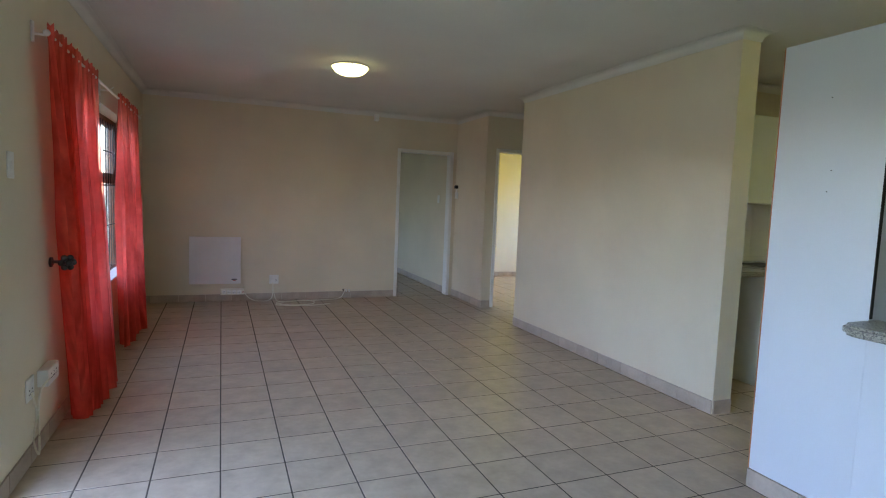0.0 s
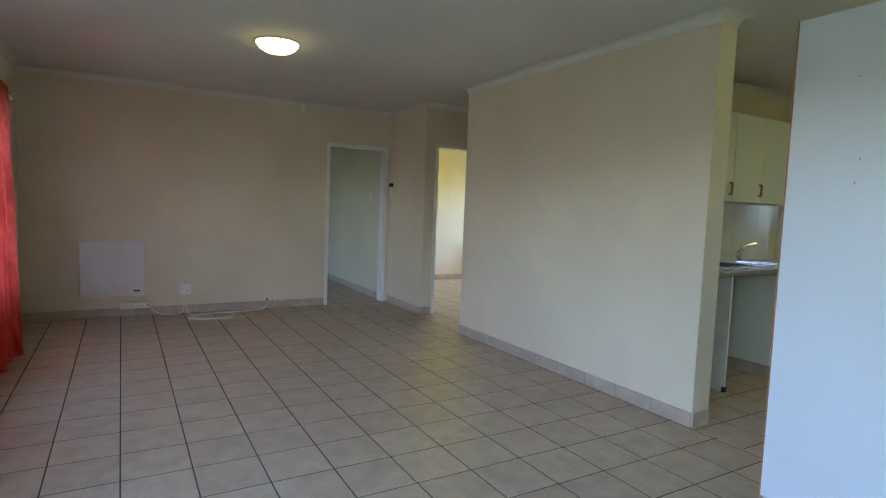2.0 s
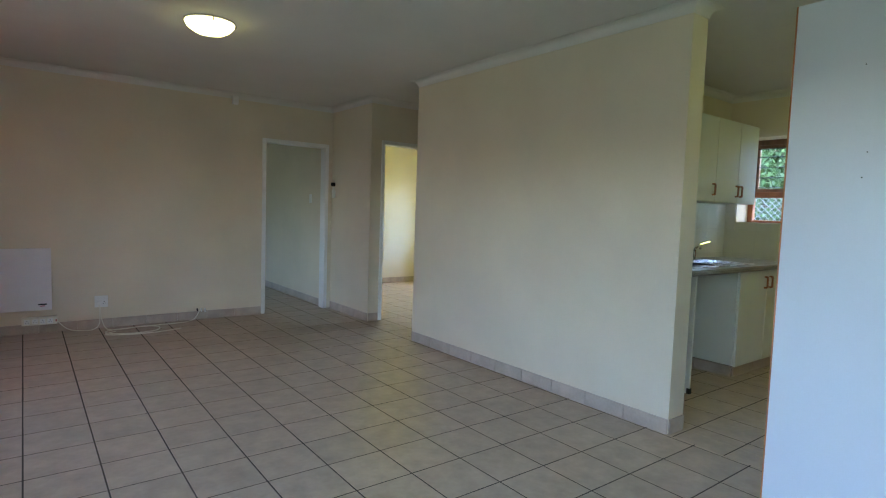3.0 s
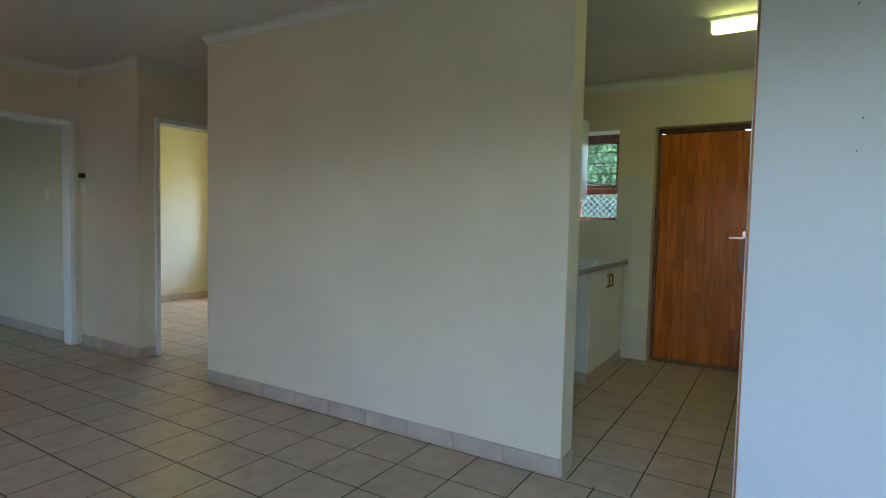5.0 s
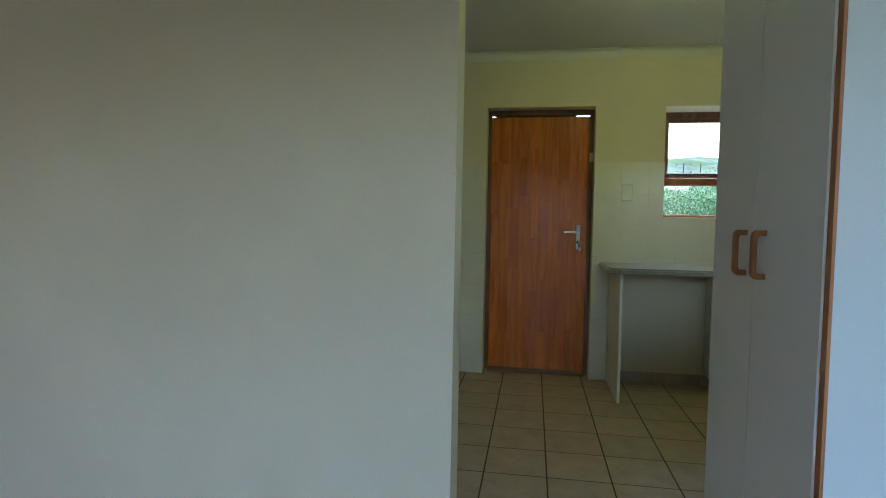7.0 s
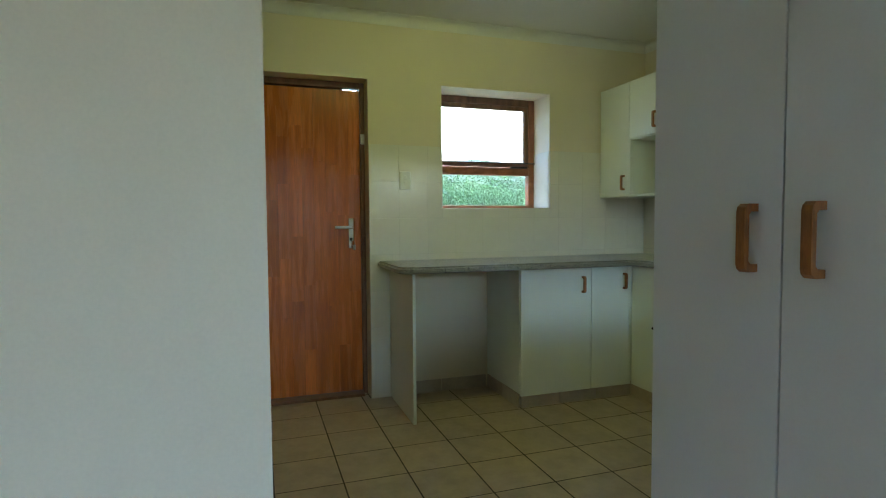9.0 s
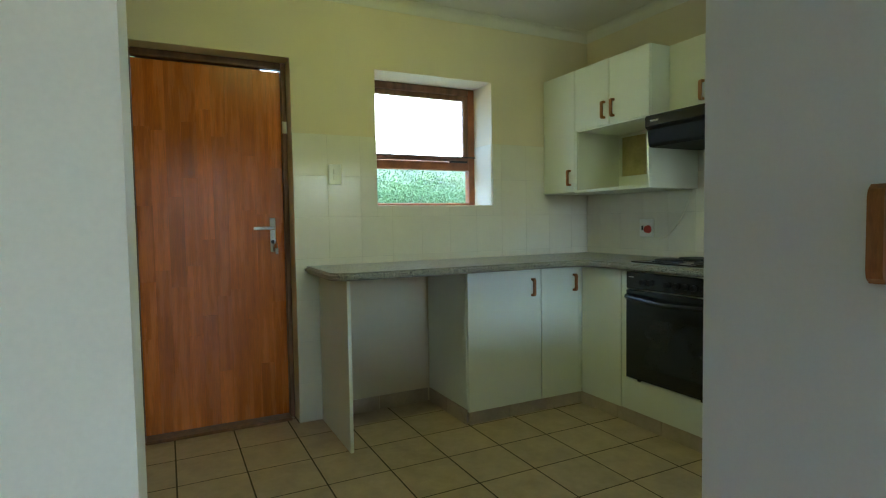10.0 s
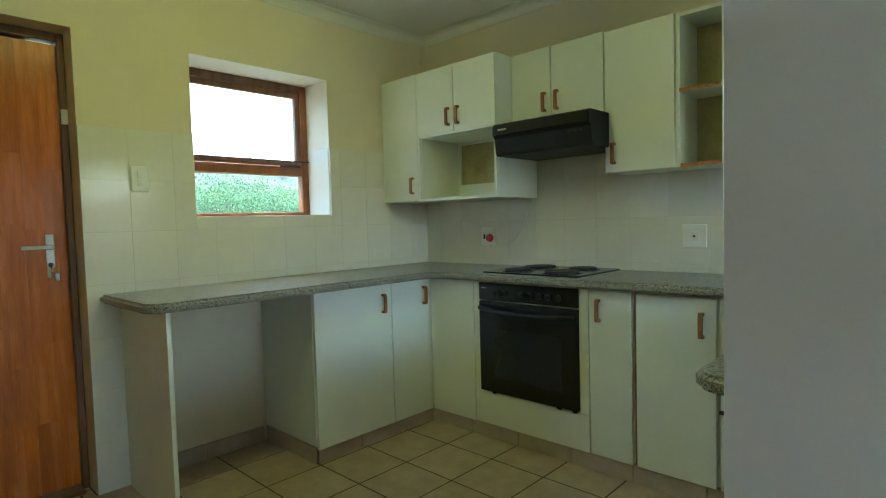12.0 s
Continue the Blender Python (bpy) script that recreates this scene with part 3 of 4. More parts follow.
Y = (0, 1, 0)
X = (1, 0, 0)
face_plate("wall_socket", "white double wall socket beside the curtain", "wall socket", (XL, 3.88, 0.365), 0.11, 0.11, X, Y, holes(-0.02, -0.015) + holes(0.02, -0.015) + [("rocker", -0.025, 0.034, 0.014, 0.02, "whiteframe", 0.003), ("rocker", 0.025, 0.034, 0.014, 0.02, "whiteframe", 0.003)])
face_plate("plug_adaptor", "white multi-way plug adaptor on the wall", "plug adaptor", (XL, 4.10, 0.372), 0.19, 0.085, X, Y, holes(-0.045, 0) + holes(0, 0) + holes(0.045, 0), 0.05)
cable("loose_cable", "looped white cable hanging from the wall socket", [(XL + 0.012, 3.88, 0.345), (XL + 0.03, 3.88, 0.24), (XL + 0.02, 3.86, 0.12), (XL + 0.03, 3.90, 0.03), (XL + 0.025, 3.93, 0.11), (XL + 0.03, 3.91, 0.24), (XL + 0.03, 3.95, 0.33), (XL + 0.05, 4.02, 0.37)])
face_plate("light_switch", "white rocker light switch on the wall", "light switch", (XL, 3.697, 1.415), 0.07, 0.115, X, Y, [("rocker", 0, 0, 0.022, 0.035, "whiteframe", 0.004)])

hp = thing("panel_heater", (0.488, YB - 0.03, 0.22), "square off-white panel heater on the wall", "heater")
part("panel", box(0.200, 0.783, YB - 0.045, YB - 0.025, 0.222, 0.800, 0.004, 2), M["heater"], hp)
for x in (0.278, 0.698):
    for z in (0.30, 0.72):
        part("spacer", rod((x, YB - 0.0005, z), (x, YB - 0.026, z), 0.012, 10), M["plastic"], hp)
part("label_strip", box(0.678, 0.743, YB - 0.0465, YB - 0.0448, 0.272, 0.284), M["slot"], hp, "small dark printed label")
part("label_strip", box(0.693, 0.728, YB - 0.0465, YB - 0.0448, 0.258, 0.266), M["red"], hp)
ps = thing("power_strip", (0.688, YB - 0.02, 0.085), "cream power strip against the skirting below the heater", "power strip")
part("casing", box(0.553, 0.823, YB - 0.055, YB - 0.0125, 0.086, 0.160, 0.005, 2), M["cable"], ps)
for i in range(4):
    x = 0.593 + i * 0.058
    part("socket_face", box(x - 0.022, x + 0.022, YB - 0.0575, YB - 0.0545, 0.098, 0.142, 0.002), M["plastic"], ps)
    for dx, dz in ((0, 0.01), (-0.009, -0.007), (0.009, -0.007)):
        part("socket_hole", box(x + dx - 0.003, x + dx + 0.003, YB - 0.0582, YB - 0.057, 0.12 + dz - 0.003, 0.12 + dz + 0.003), M["slot"], ps)
part("switch", box(0.808, 0.818, YB - 0.058, YB - 0.0545, 0.11, 0.13, 0.001), M["red"], ps)
face_plate("wall_socket", "white double wall socket with a plug in it", "wall socket", (1.183, YB, 0.265), 0.115, 0.115, (0, -1, 0), X, holes(0.025, -0.012) + [("rocker", -0.025, 0.034, 0.014, 0.02, "whiteframe", 0.003), ("rocker", 0.025, 0.034, 0.014, 0.02, "whiteframe", 0.003), ("plug", -0.024, -0.014, 0.042, 0.042, "plastic", 0.032)])
cable("power_cable", "cream cable from the wall socket to the power strip", [(1.160, YB - 0.04, 0.235), (1.163, YB - 0.05, 0.15), (1.158, YB - 0.06, 0.05), (1.098, YB - 0.09, 0.006), (0.978, YB - 0.07, 0.006), (0.898, YB - 0.05, 0.03), (0.828, YB - 0.035, 0.10)])
cable("power_cable", "tangled cream cable lying on the floor tiles", [(1.168, YB - 0.05, 0.22), (1.178, YB - 0.07, 0.10), (1.218, YB - 0.12, 0.006), (1.328, YB - 0.18, 0.005), (1.528, YB - 0.12, 0.005), (1.658, YB - 0.22, 0.005), (1.598, YB - 0.38, 0.005), (1.378, YB - 0.42, 0.005), (1.198, YB - 0.33, 0.009), (1.238, YB - 0.22, 0.012), (1.478, YB - 0.17, 0.010), (1.728, YB - 0.13, 0.005), (1.928, YB - 0.11, 0.005), (2.028, YB - 0.06, 0.02), (2.078, YB - 0.03, 0.075), (2.098, YB - 0.014, 0.115)])
cable("power_cable", "cream cable curled on the floor tiles", [(1.278, YB - 0.25, 0.005), (1.178, YB - 0.36, 0.005), (1.328, YB - 0.45, 0.005), (1.578, YB - 0.47, 0.005), (1.828, YB - 0.40, 0.005)])
aj = thing("aerial_outlet", (2.118, YB - 0.01, 0.10), "small bundle of aerial plugs above the skirting", "aerial outlet")
for i, x in enumerate((2.07, 2.11, 2.15)):
    part("plug", rod((x, YB - 0.013, 0.118), (x - 0.004, YB - 0.045, 0.105 - 0.01 * i), 0.008, 8), M["plastic" if i else "blackmatt"], aj)
pir = thing("ceiling_sensor", (2.458, YB - 0.04, 2.37), "small white motion sensor under the cornice", "sensor")
part("casing", box(2.428, 2.488, YB - 0.05, YB - 0.0005, 2.36, 2.45, 0.010, 3), M["plastic"], pir)
part("lens", box(2.438, 2.478, YB - 0.056, YB - 0.049, 2.37, 2.405, 0.003), M["whiteframe"], pir)
ic = thing("intercom_holder", (XN, 7.96, 1.42), "white remote holder with a black clip on the wall", "remote holder")
part("holder", box(XN - 0.033, XN - 0.0005, 7.93, 7.975, 1.385, 1.475, 0.004, 2), M["plastic"], ic)
part("remote", box(XN - 0.027, XN - 0.011, 7.938, 7.967, 1.44, 1.52, 0.004, 2), M["whiteframe"], ic)
part("clip", box(XN - 0.043, XN - 0.0005, 7.935, 7.985, 1.525, 1.57, 0.008, 2), M["blackmatt"], ic)
face_plate("light_switch", "white light switch inside the dark room", "light switch", (3.60, 8.56, 1.37), 0.07, 0.115, (-1, 0, 0), Y, [("rocker", 0, 0, 0.022, 0.035, "whiteframe", 0.004)])


def dome_lamp(at, label, glass="lampglass"):
    x, y = at
    l = thing("ceiling_lamp", (x, y, CEIL), label, "ceiling lamp", "dome ceiling lamps")
    bm = bmesh.new()
    n, prof = 32, [(0.0, -0.085), (0.05, -0.083), (0.095, -0.072), (0.130, -0.052), (0.152, -0.026), (0.158, -0.012)]
    rings = [[bm.verts.new((x + rr * math.cos(k * math.tau / n), y + rr * math.sin(k * math.tau / n), CEIL + z)) for k in range(n)] if rr else [bm.verts.new((x, y, CEIL + z))] for rr, z in prof]
    for k in range(n):
        bm.faces.new((rings[0][0], rings[1][(k + 1) % n], rings[1][k]))
        for a, b in zip(rings[1:], rings[2:]):
            bm.faces.new((a[k], a[(k + 1) % n], b[(k + 1) % n], b[k]))
    part("shade", bm, M[glass], l, "glowing frosted glass bowl", smooth=True)
    part("rim", rod((x, y, CEIL - 0.0005), (x, y, CEIL - 0.014), 0.166, 32), M["chrome"], l)
    for k in range(3):
        a = k * math.tau / 3 + 0.4
        part("clip", rod((x + 0.158 * math.cos(a), y + 0.158 * math.sin(a), CEIL - 0.012), (x + 0.152 * math.cos(a), y + 0.152 * math.sin(a), CEIL - 0.034), 0.006, 8), M["chrome"], l)
    return l


dome_lamp((1.60, 5.70), "lit frosted glass dome lamp on the ceiling")
# This second lamp is out of view, added to light the bedroom yellow.
dome_lamp((4.95, 8.6), "unseen dome lamp added for the yellow bedroom light", "added_bedlamp")

# ---- pantry cupboard and breakfast bar ----
CX0, CX1, CY0, CY1, CT = 2.968, 3.598, 2.165, 2.640, 2.10
cp = thing("pantry_cupboard", (3.3, 2.4, 0), "tall white two-door cupboard with wood edging beside the kitchen opening", "cupboard")
# Panels use the darkened white, doors the lightened one, to even out the lighting.
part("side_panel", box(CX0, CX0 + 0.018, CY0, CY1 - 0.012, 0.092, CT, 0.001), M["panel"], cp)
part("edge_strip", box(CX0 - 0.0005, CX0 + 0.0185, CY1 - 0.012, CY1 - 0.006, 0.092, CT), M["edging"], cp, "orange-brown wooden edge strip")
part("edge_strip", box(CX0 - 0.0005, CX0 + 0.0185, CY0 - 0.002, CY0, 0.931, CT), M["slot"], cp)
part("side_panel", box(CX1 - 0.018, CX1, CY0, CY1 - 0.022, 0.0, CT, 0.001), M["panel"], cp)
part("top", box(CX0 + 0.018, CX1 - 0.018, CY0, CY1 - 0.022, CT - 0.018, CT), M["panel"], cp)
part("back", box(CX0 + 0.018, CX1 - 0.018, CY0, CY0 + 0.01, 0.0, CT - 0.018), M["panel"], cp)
part("plinth", box(CX0 + 0.02, CX1 - 0.02, CY1 - 0.06, CY1 - 0.04, 0.0, 0.09), M["skirt"], cp)
GAP = 3.305
for a, b, hx in ((CX0 + 0.020, GAP - 0.0015, 3.243), (GAP + 0.0015, CX1 - 0.001, 3.357)):
    dr = part("door", box(a, b, CY1 - 0.020, CY1 - 0.002, 0.095, CT - 0.003, 0.0012), M["cupdoor_lightened"], cp)
    bow_handle(dr, (hx, CY1 - 0.002, 1.128), (0, 0, 1), (0, 1, 0), 0.112)
lk = part("lock_cam", box(CX1 - 0.001, CX1 + 0.005, CY1 - 0.008, CY1 - 0.003, 0.93, 0.935, 0.001), M["slot"], cp)
for y, z in ((2.395, 1.84), (2.38, 1.44), (2.37, 1.53)):
    n = thing("nail", (CX0, y, z), "small dark nail head in the white panel", "nail", "nails in the cupboard panel")
    part("head", rod((CX0 - 0.004, y, z), (CX0 + 0.001, y, z), 0.0022, 8), M["slot"], n)

bar = thing("breakfast_bar", (3.2, 1.4, 0), "white panelled breakfast bar base beside the cupboard", "breakfast bar")
for a, b in ((0.575, 1.36), (1.3605, 2.1645)):
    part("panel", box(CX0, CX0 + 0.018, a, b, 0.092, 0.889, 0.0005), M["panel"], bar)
part("body", box(3.01, 3.58, 0.575, 2.162, 0.0, 0.803), M["melamine"], bar)


def slab(name, outline, z0, z1, label, round_r=0.012):
    """A worktop from an outline, with a rounded front edge."""
    bm = bmesh.new()
    lo = [bm.verts.new((x, y, z0)) for x, y in outline]
    f = bm.faces.new(lo)
    ex = bmesh.ops.extrude_face_region(bm, geom=[f])
    bmesh.ops.translate(bm, verts=[v for v in ex["geom"] if isinstance(v, bmesh.types.BMVert)], vec=(0, 0, z1 - z0))
    bm.normal_update()
    bmesh.ops.bevel(bm, geom=[e for e in bm.edges if abs(e.verts[0].co.z - e.verts[1].co.z) < 1e-6], offset=round_r, segments=3, affect="EDGES")
    ob = part(name, bm, M["counter"], smooth=True)
    return tagged(ob, label, "worktop")


def arc(cx, cy, r, a0, a1, n=6):
    return [(cx + r * math.cos(radians(a0 + (a1 - a0) * i / n)), cy + r * math.sin(radians(a0 + (a1 - a0) * i / n))) for i in range(n + 1)]


slab("bar_ledge", [(2.73, 0.60), (3.006, 0.60), (3.006, 2.16), (2.88, 2.16)] + arc(2.83, 2.06, 0.10, 90, 180), 0.890, 0.930, "speckled grey granite-look ledge on the breakfast bar")
slab("breakfast_worktop", [(3.010, 0.60), (3.815, 0.60)] + arc(3.745, 2.09, 0.07, 0, 90) + [(3.010, 2.16)], 0.804, 0.844, "speckled grey granite-look breakfast bar top")

# ---- kitchen, stove side ----
slab("worktop", [(3.82, 0.575), (XK - 0.003, 0.575), (XK - 0.003, 2.665), (5.74, 2.665)] + arc(5.70, 2.565, 0.10, 90, 180, 5)[0:] + [(5.60, 1.18), (5.55, 1.13), (3.82, 1.13)], 0.865, 0.905, "L-shaped speckled grey granite-look laminate worktop")

ep = part("end_panel", box(5.645, XK - 0.013, 2.566, 2.584, 0.0, 0.865, 0.001), M["melamine"])
tagged(ep, "upright white end panel carrying the worktop", "end panel")


def base_unit(name, label, x0, x1, y0, y1, face, doors, handles, sides=True):
    """A base cabinet; face '-x' or '+y' is the front. doors are (a, b, z0, z1)."""
    u = thing(name, ((x0 + x1) / 2, (y0 + y1) / 2, 0), label, "cabinet", "kitchen base cabinets")
    if face == "-x":
        part("body", box(x0 + 0.02, x1, y0, y1, 0.09, 0.864), M["melamine"], u)
        for (a, b, c, d), hd in zip(doors, handles):
            dr = part("door", box(x0, x0 + 0.017, a + 0.0015, b - 0.0015, c, d, 0.0015), M["melamine"], u)
            if hd:
                bow_handle(dr, (x0, hd[0], hd[1]), (0, 0, 1), (-1, 0, 0))
    elif face == "+y":
        part("body", box(x0, x1, y0, y1 - 0.02, 0.09, 0.864), M["melamine"], u)
        for (a, b, c, d), hd in zip(doors, handles):
            dr = part("door", box(a + 0.0015, b - 0.0015, y1 - 0.017, y1, c, d, 0.0015), M["melamine"], u)
            if hd:
                bow_handle(dr, (hd[0], y1, hd[1]), (0, 0, 1), (0, 1, 0))
    else:
        part("body", box(x0, x1, y0 + 0.02, y1, 0.09, 0.864), M["melamine"], u)
        for (a, b, c, d), hd in zip(doors, handles):
            dr = part("door", box(a + 0.0015, b - 0.0015, y0, y0 + 0.017, c, d, 0.0015), M["melamine"], u)
            if hd:
                bow_handle(dr, (hd[0], y0, hd[1]), (0, 0, 1), (0, -1, 0))
    return u


FX, FY = 5.672, 1.085
base_unit("base_cabinet", "white base cabinet with one door and brown handle", FX, XK - 0.013, 1.392, 1.892, "-x", [(1.392, 1.892, 0.078, 0.858)], [(1.455, 0.755)])
base_unit("base_cabinet", "white corner base cabinet with a narrow door", FX, XK - 0.013, 0.60, 1.390, "-x", [(1.104, 1.390, 0.078, 0.858)], [(1.145, 0.765)])
base_unit("base_cabinet", "white blank corner cabinet panel beside the oven", 5.338, FX + 0.016, 0.60, FY, "+y", [(5.340, FX - 0.002, 0.078, 0.858)], [None])
base_unit("base_cabinet", "narrow white base cabinet beside the oven", 4.426, 4.638, 0.60, FY + 0.004, "+y", [(4.43, 4.636, 0.085, 0.855)], [(4.585, 0.765)])
base_unit("base_cabinet", "white base cabinet with one door and brown handle", 4.075, 4.414, 0.60, FY + 0.002, "+y", [(4.082, 4.412, 0.085, 0.855)], [(4.135, 0.745)])
base_unit("base_cabinet", "white base cabinet meeting the breakfast bar", 3.80, 4.072, 0.60, FY, "+y", [(3.802, 4.070, 0.085, 0.855)], [None])
part("base_filler", box(4.415, 4.425, 0.62, FY - 0.014, 0.09, 0.86), M["darkwood"]).name = "filler_strip"
tagged(bpy.data.objects["filler_strip"], "dark gap strip between two base cabinets", "filler strip")

ov = thing("oven", (4.985, 0.85, 0.26), "black built-in electric oven with knobs and glass door", "oven")
part("housing", box(4.642, 5.334, 0.60, FY - 0.014, 0.09, 0.864), M["melamine"], ov, "white housing")
part("bottom_panel", box(4.642, 5.334, FY - 0.014, FY, 0.082, 0.262, 0.0015), M["melamine"], ov)
for a, b in ((4.642, 4.690), (5.292, 5.334)):
    part("filler", box(a, b, FY - 0.014, FY - 0.001, 0.263, 0.858, 0.001), M["melamine"], ov)
part("control_panel", box(4.692, 5.290, FY - 0.012, FY + 0.010, 0.765, 0.856, 0.004, 2), M["black"], ov)
dr = part("door", box(4.694, 5.288, FY - 0.012, FY + 0.014, 0.268, 0.757, 0.005, 2), M["black"], ov)
part("window", box(4.775, 5.205, FY + 0.0135, FY + 0.0155, 0.345, 0.62, 0.001), M["blackglass"], dr)
bar_pts = [(4.71, FY + 0.012, 0.725), (4.73, FY + 0.040, 0.722), (4.86, FY + 0.050, 0.712), (4.99, FY + 0.053, 0.708), (5.12, FY + 0.050, 0.712), (5.25, FY + 0.040, 0.722), (5.27, FY + 0.012, 0.725)]
part("door_handle", tube_along(smooth_line(bar_pts), 0.014, 10), M["black"], dr, "glossy curved black bar", smooth=True)
for x in (4.79, 4.85, 4.90, 4.955, 5.01, 5.12, 5.165):
    k = rod((x, FY + 0.009, 0.806), (x, FY + 0.030, 0.806), 0.016, 16, r2=0.0135)
    box(x - 0.003, x + 0.003, FY + 0.029, FY + 0.033, 0.794, 0.818, 0.001, 1, k)
    part("knob", k, M["blackmatt"], ov)
part("badge", box(5.235, 5.272, FY + 0.0095, FY + 0.0108, 0.826, 0.832), M["steel"], ov)
for x in (4.705, 4.79, 5.19):
    part("vent_tab", box(x, x + 0.02, FY + 0.0, FY + 0.01, 0.2585, 0.268), M["blackmatt"], ov)

hb = thing("hob", (4.99, 0.84, 0.905), "black four-plate electric hob set in the worktop", "hob")
part("top", box(4.705, 5.285, 0.615, 1.065, 0.9052, 0.9135, 0.003, 2), M["black"], hb)
for x, y, rr in ((4.86, 0.735, 0.075), (5.13, 0.735, 0.09), (4.86, 0.945, 0.09), (5.13, 0.945, 0.075)):
    k = rod((x, y, 0.913), (x, y, 0.9165), rr + 0.012, 28)
    pl = part("plate_ring", k, M["black"], hb)
    k = rod((x, y, 0.916), (x, y, 0.925), rr, 28, r2=rr - 0.004)
    part("plate", k, M["blackmatt"], hb, "matt black cooking plate")


def tile_plinth(name, pts, label):
    """Tiled plinth pieces between points on the floor, 0.085 high."""
    pl = thing(name, (*pts[0], 0), label, "plinth", kind="structure")
    for (xa, ya), (xb, yb) in zip(pts, pts[1:]):
        L = math.hypot(xb - xa, yb - ya)
        n = max(1, round(L / 0.30))
        dx, dy = (xb - xa) / L, (yb - ya) / L
        nx, ny = dy, -dx
        for i in range(n):
            s, e = i * L / n + 0.002, (i + 1) * L / n - 0.002
            p = [(xa + dx * q + nx * w, ya + dy * q + ny * w) for q in (s, e) for w in (0, 0.010)]
            part("tile", box(min(q[0] for q in p), max(q[0] for q in p), min(q[1] for q in p), max(q[1] for q in p), 0.0, 0.084, 0.0015), M["skirt"], pl)
    return pl


cf = part("corner_filler", box(FX + 0.001, FX + 0.018, FY + 0.0005, 1.1035, 0.078, 0.858), M["melamine"])
tagged(cf, "white filler strip in the cabinet corner", "filler strip")
tile_plinth("plinth", [(5.70, 1.88), (5.70, 1.070)], "brown tiled plinth under the base cabinets")
tile_plinth("plinth", [(5.688, 1.066), (3.81, 1.066)], "brown tiled plinth under the stove-side cabinets")
tile_plinth("plinth", [(XK - 0.012, 1.884), (5.70, 1.884)], "brown tiled plinth at the side of a base cabinet")
tile_plinth("plinth", [(XK - 0.001, 2.56), (XK - 0.001, 1.90)], "brown skirting tiles in the open bay under the worktop")


def wall_unit(name, label, x0, x1, y0, y1, z0, z1, out, doors, handles, shelf=None, niche=None):
    """A wall cabinet; out +1 faces +y, -1 faces -y."""
    u = thing(name, ((x0 + x1) / 2, (y0 + y1) / 2, z0), label, "cabinet", "kitchen wall cabinets")
    f = y1 if out > 0 else y0
    back = y0 if out > 0 else y1
    fi = f - out * 0.018
    t = 0.016
    part("side", box(x0, x0 + t, back, fi, z0, z1), M["melamine"], u)
    part("side", box(x1 - t, x1, back, fi, z0, z1), M["melamine"], u)
    part("top", box(x0 + t, x1 - t, back, fi, z1 - t, z1), M["melamine"], u)
    part("bottom", box(x0 + t, x1 - t, back, fi, z0, z0 + t), M["melamine"], u)
    part("back", box(x0 + t, x1 - t, back, back + out * 0.006, z0 + t, z1 - t), M["ply"], u, "ochre-coloured board back")
    if shelf:
        part("shelf", box(x0 + t, x1 - t, back + out * 0.006, fi + out * 0.01, shelf - 0.008, shelf + 0.008), M["melamine"], u)
    for (a, b, c, d), hd in zip(doors, handles):
        dr = part("door", box(a + 0.0015, b - 0.0015, fi + out * 0.001, f, c, d, 0.0015), M["melamine"], u)
        if hd:
            bow_handle(dr, (hd[0], f, hd[1]), (0, 0, 1), (0, out, 0))
    return u


wall_unit("wall_cabinet", "tall narrow white wall cabinet in the corner", 5.858, XK - 0.012, YK + 0.012, 0.976, 1.325, 2.105, 1, [(5.858, XK - 0.013, 1.326, 2.104)], [(5.905, 1.42)])
mw = wall_unit("wall_cabinet", "white wall cabinet with an open microwave niche", 5.243, 5.856, YK + 0.012, 0.976, 1.318, 2.105, 1, [(5.243, 5.548, 1.716, 2.104), (5.551, 5.856, 1.716, 2.104)], [(5.512, 1.805), (5.588, 1.805)], shelf=1.716)
for q in ((5.259, 5.45, 1.335, 1.708), (5.45, 5.82, 1.335, 1.43), (5.82, 5.84, 1.335, 1.708), (5.45, 5.82, 1.69, 1.708)):
    part("niche_back", box(q[0], q[1], 0.60, 0.612, q[2], q[3]), M["melamine"], mw)
part("front_edge", box(5.243, 5.856, 0.959, 0.976, 1.318, 1.336, 0.001), M["melamine"], mw)
part("front_edge", box(5.243, 5.259, 0.959, 0.976, 1.336, 1.714, 0.001), M["melamine"], mw)
part("front_edge", box(5.840, 5.856, 0.959, 0.976, 1.336, 1.714, 0.001), M["melamine"], mw)
wall_unit("wall_cabinet", "shallow white two-door wall cabinet above the extractor hood", 4.682, 5.241, YK + 0.012, 0.825, 1.705, 2.105, 1, [(4.682, 4.983, 1.706, 2.104), (4.986, 5.240, 1.706, 2.104)], [(4.945, 1.815), (5.022, 1.815)])
wall_unit("wall_cabinet", "white one-door wall cabinet beside the extractor hood", 4.337, 4.678, YK + 0.012, 0.825, 1.408, 2.098, 1, [(4.337, 4.678, 1.409, 2.097)], [(4.63, 1.50)])
wall_unit("wall_shelf_unit", "open white wall shelf unit with wooden edges", 4.125, 4.334, YK + 0.012, 0.825, 1.408, 2.098, 1, [], [], shelf=1.752)
sh = bpy.data.objects["wall_shelf_unit"]
for a in (4.125, 4.318):
    part("edge_strip", box(a, a + 0.016, 0.8075, 0.8105, 1.408, 2.098), M["melamine"], sh)
part("edge_strip", box(4.141, 4.318, 0.8170, 0.8195, 1.744, 1.760), M["edging"], sh, "thin brown edge strip")
part("edge_strip", box(4.141, 4.318, 0.8075, 0.8105, 1.408, 1.424), M["edging"], sh, "thin brown edge strip")
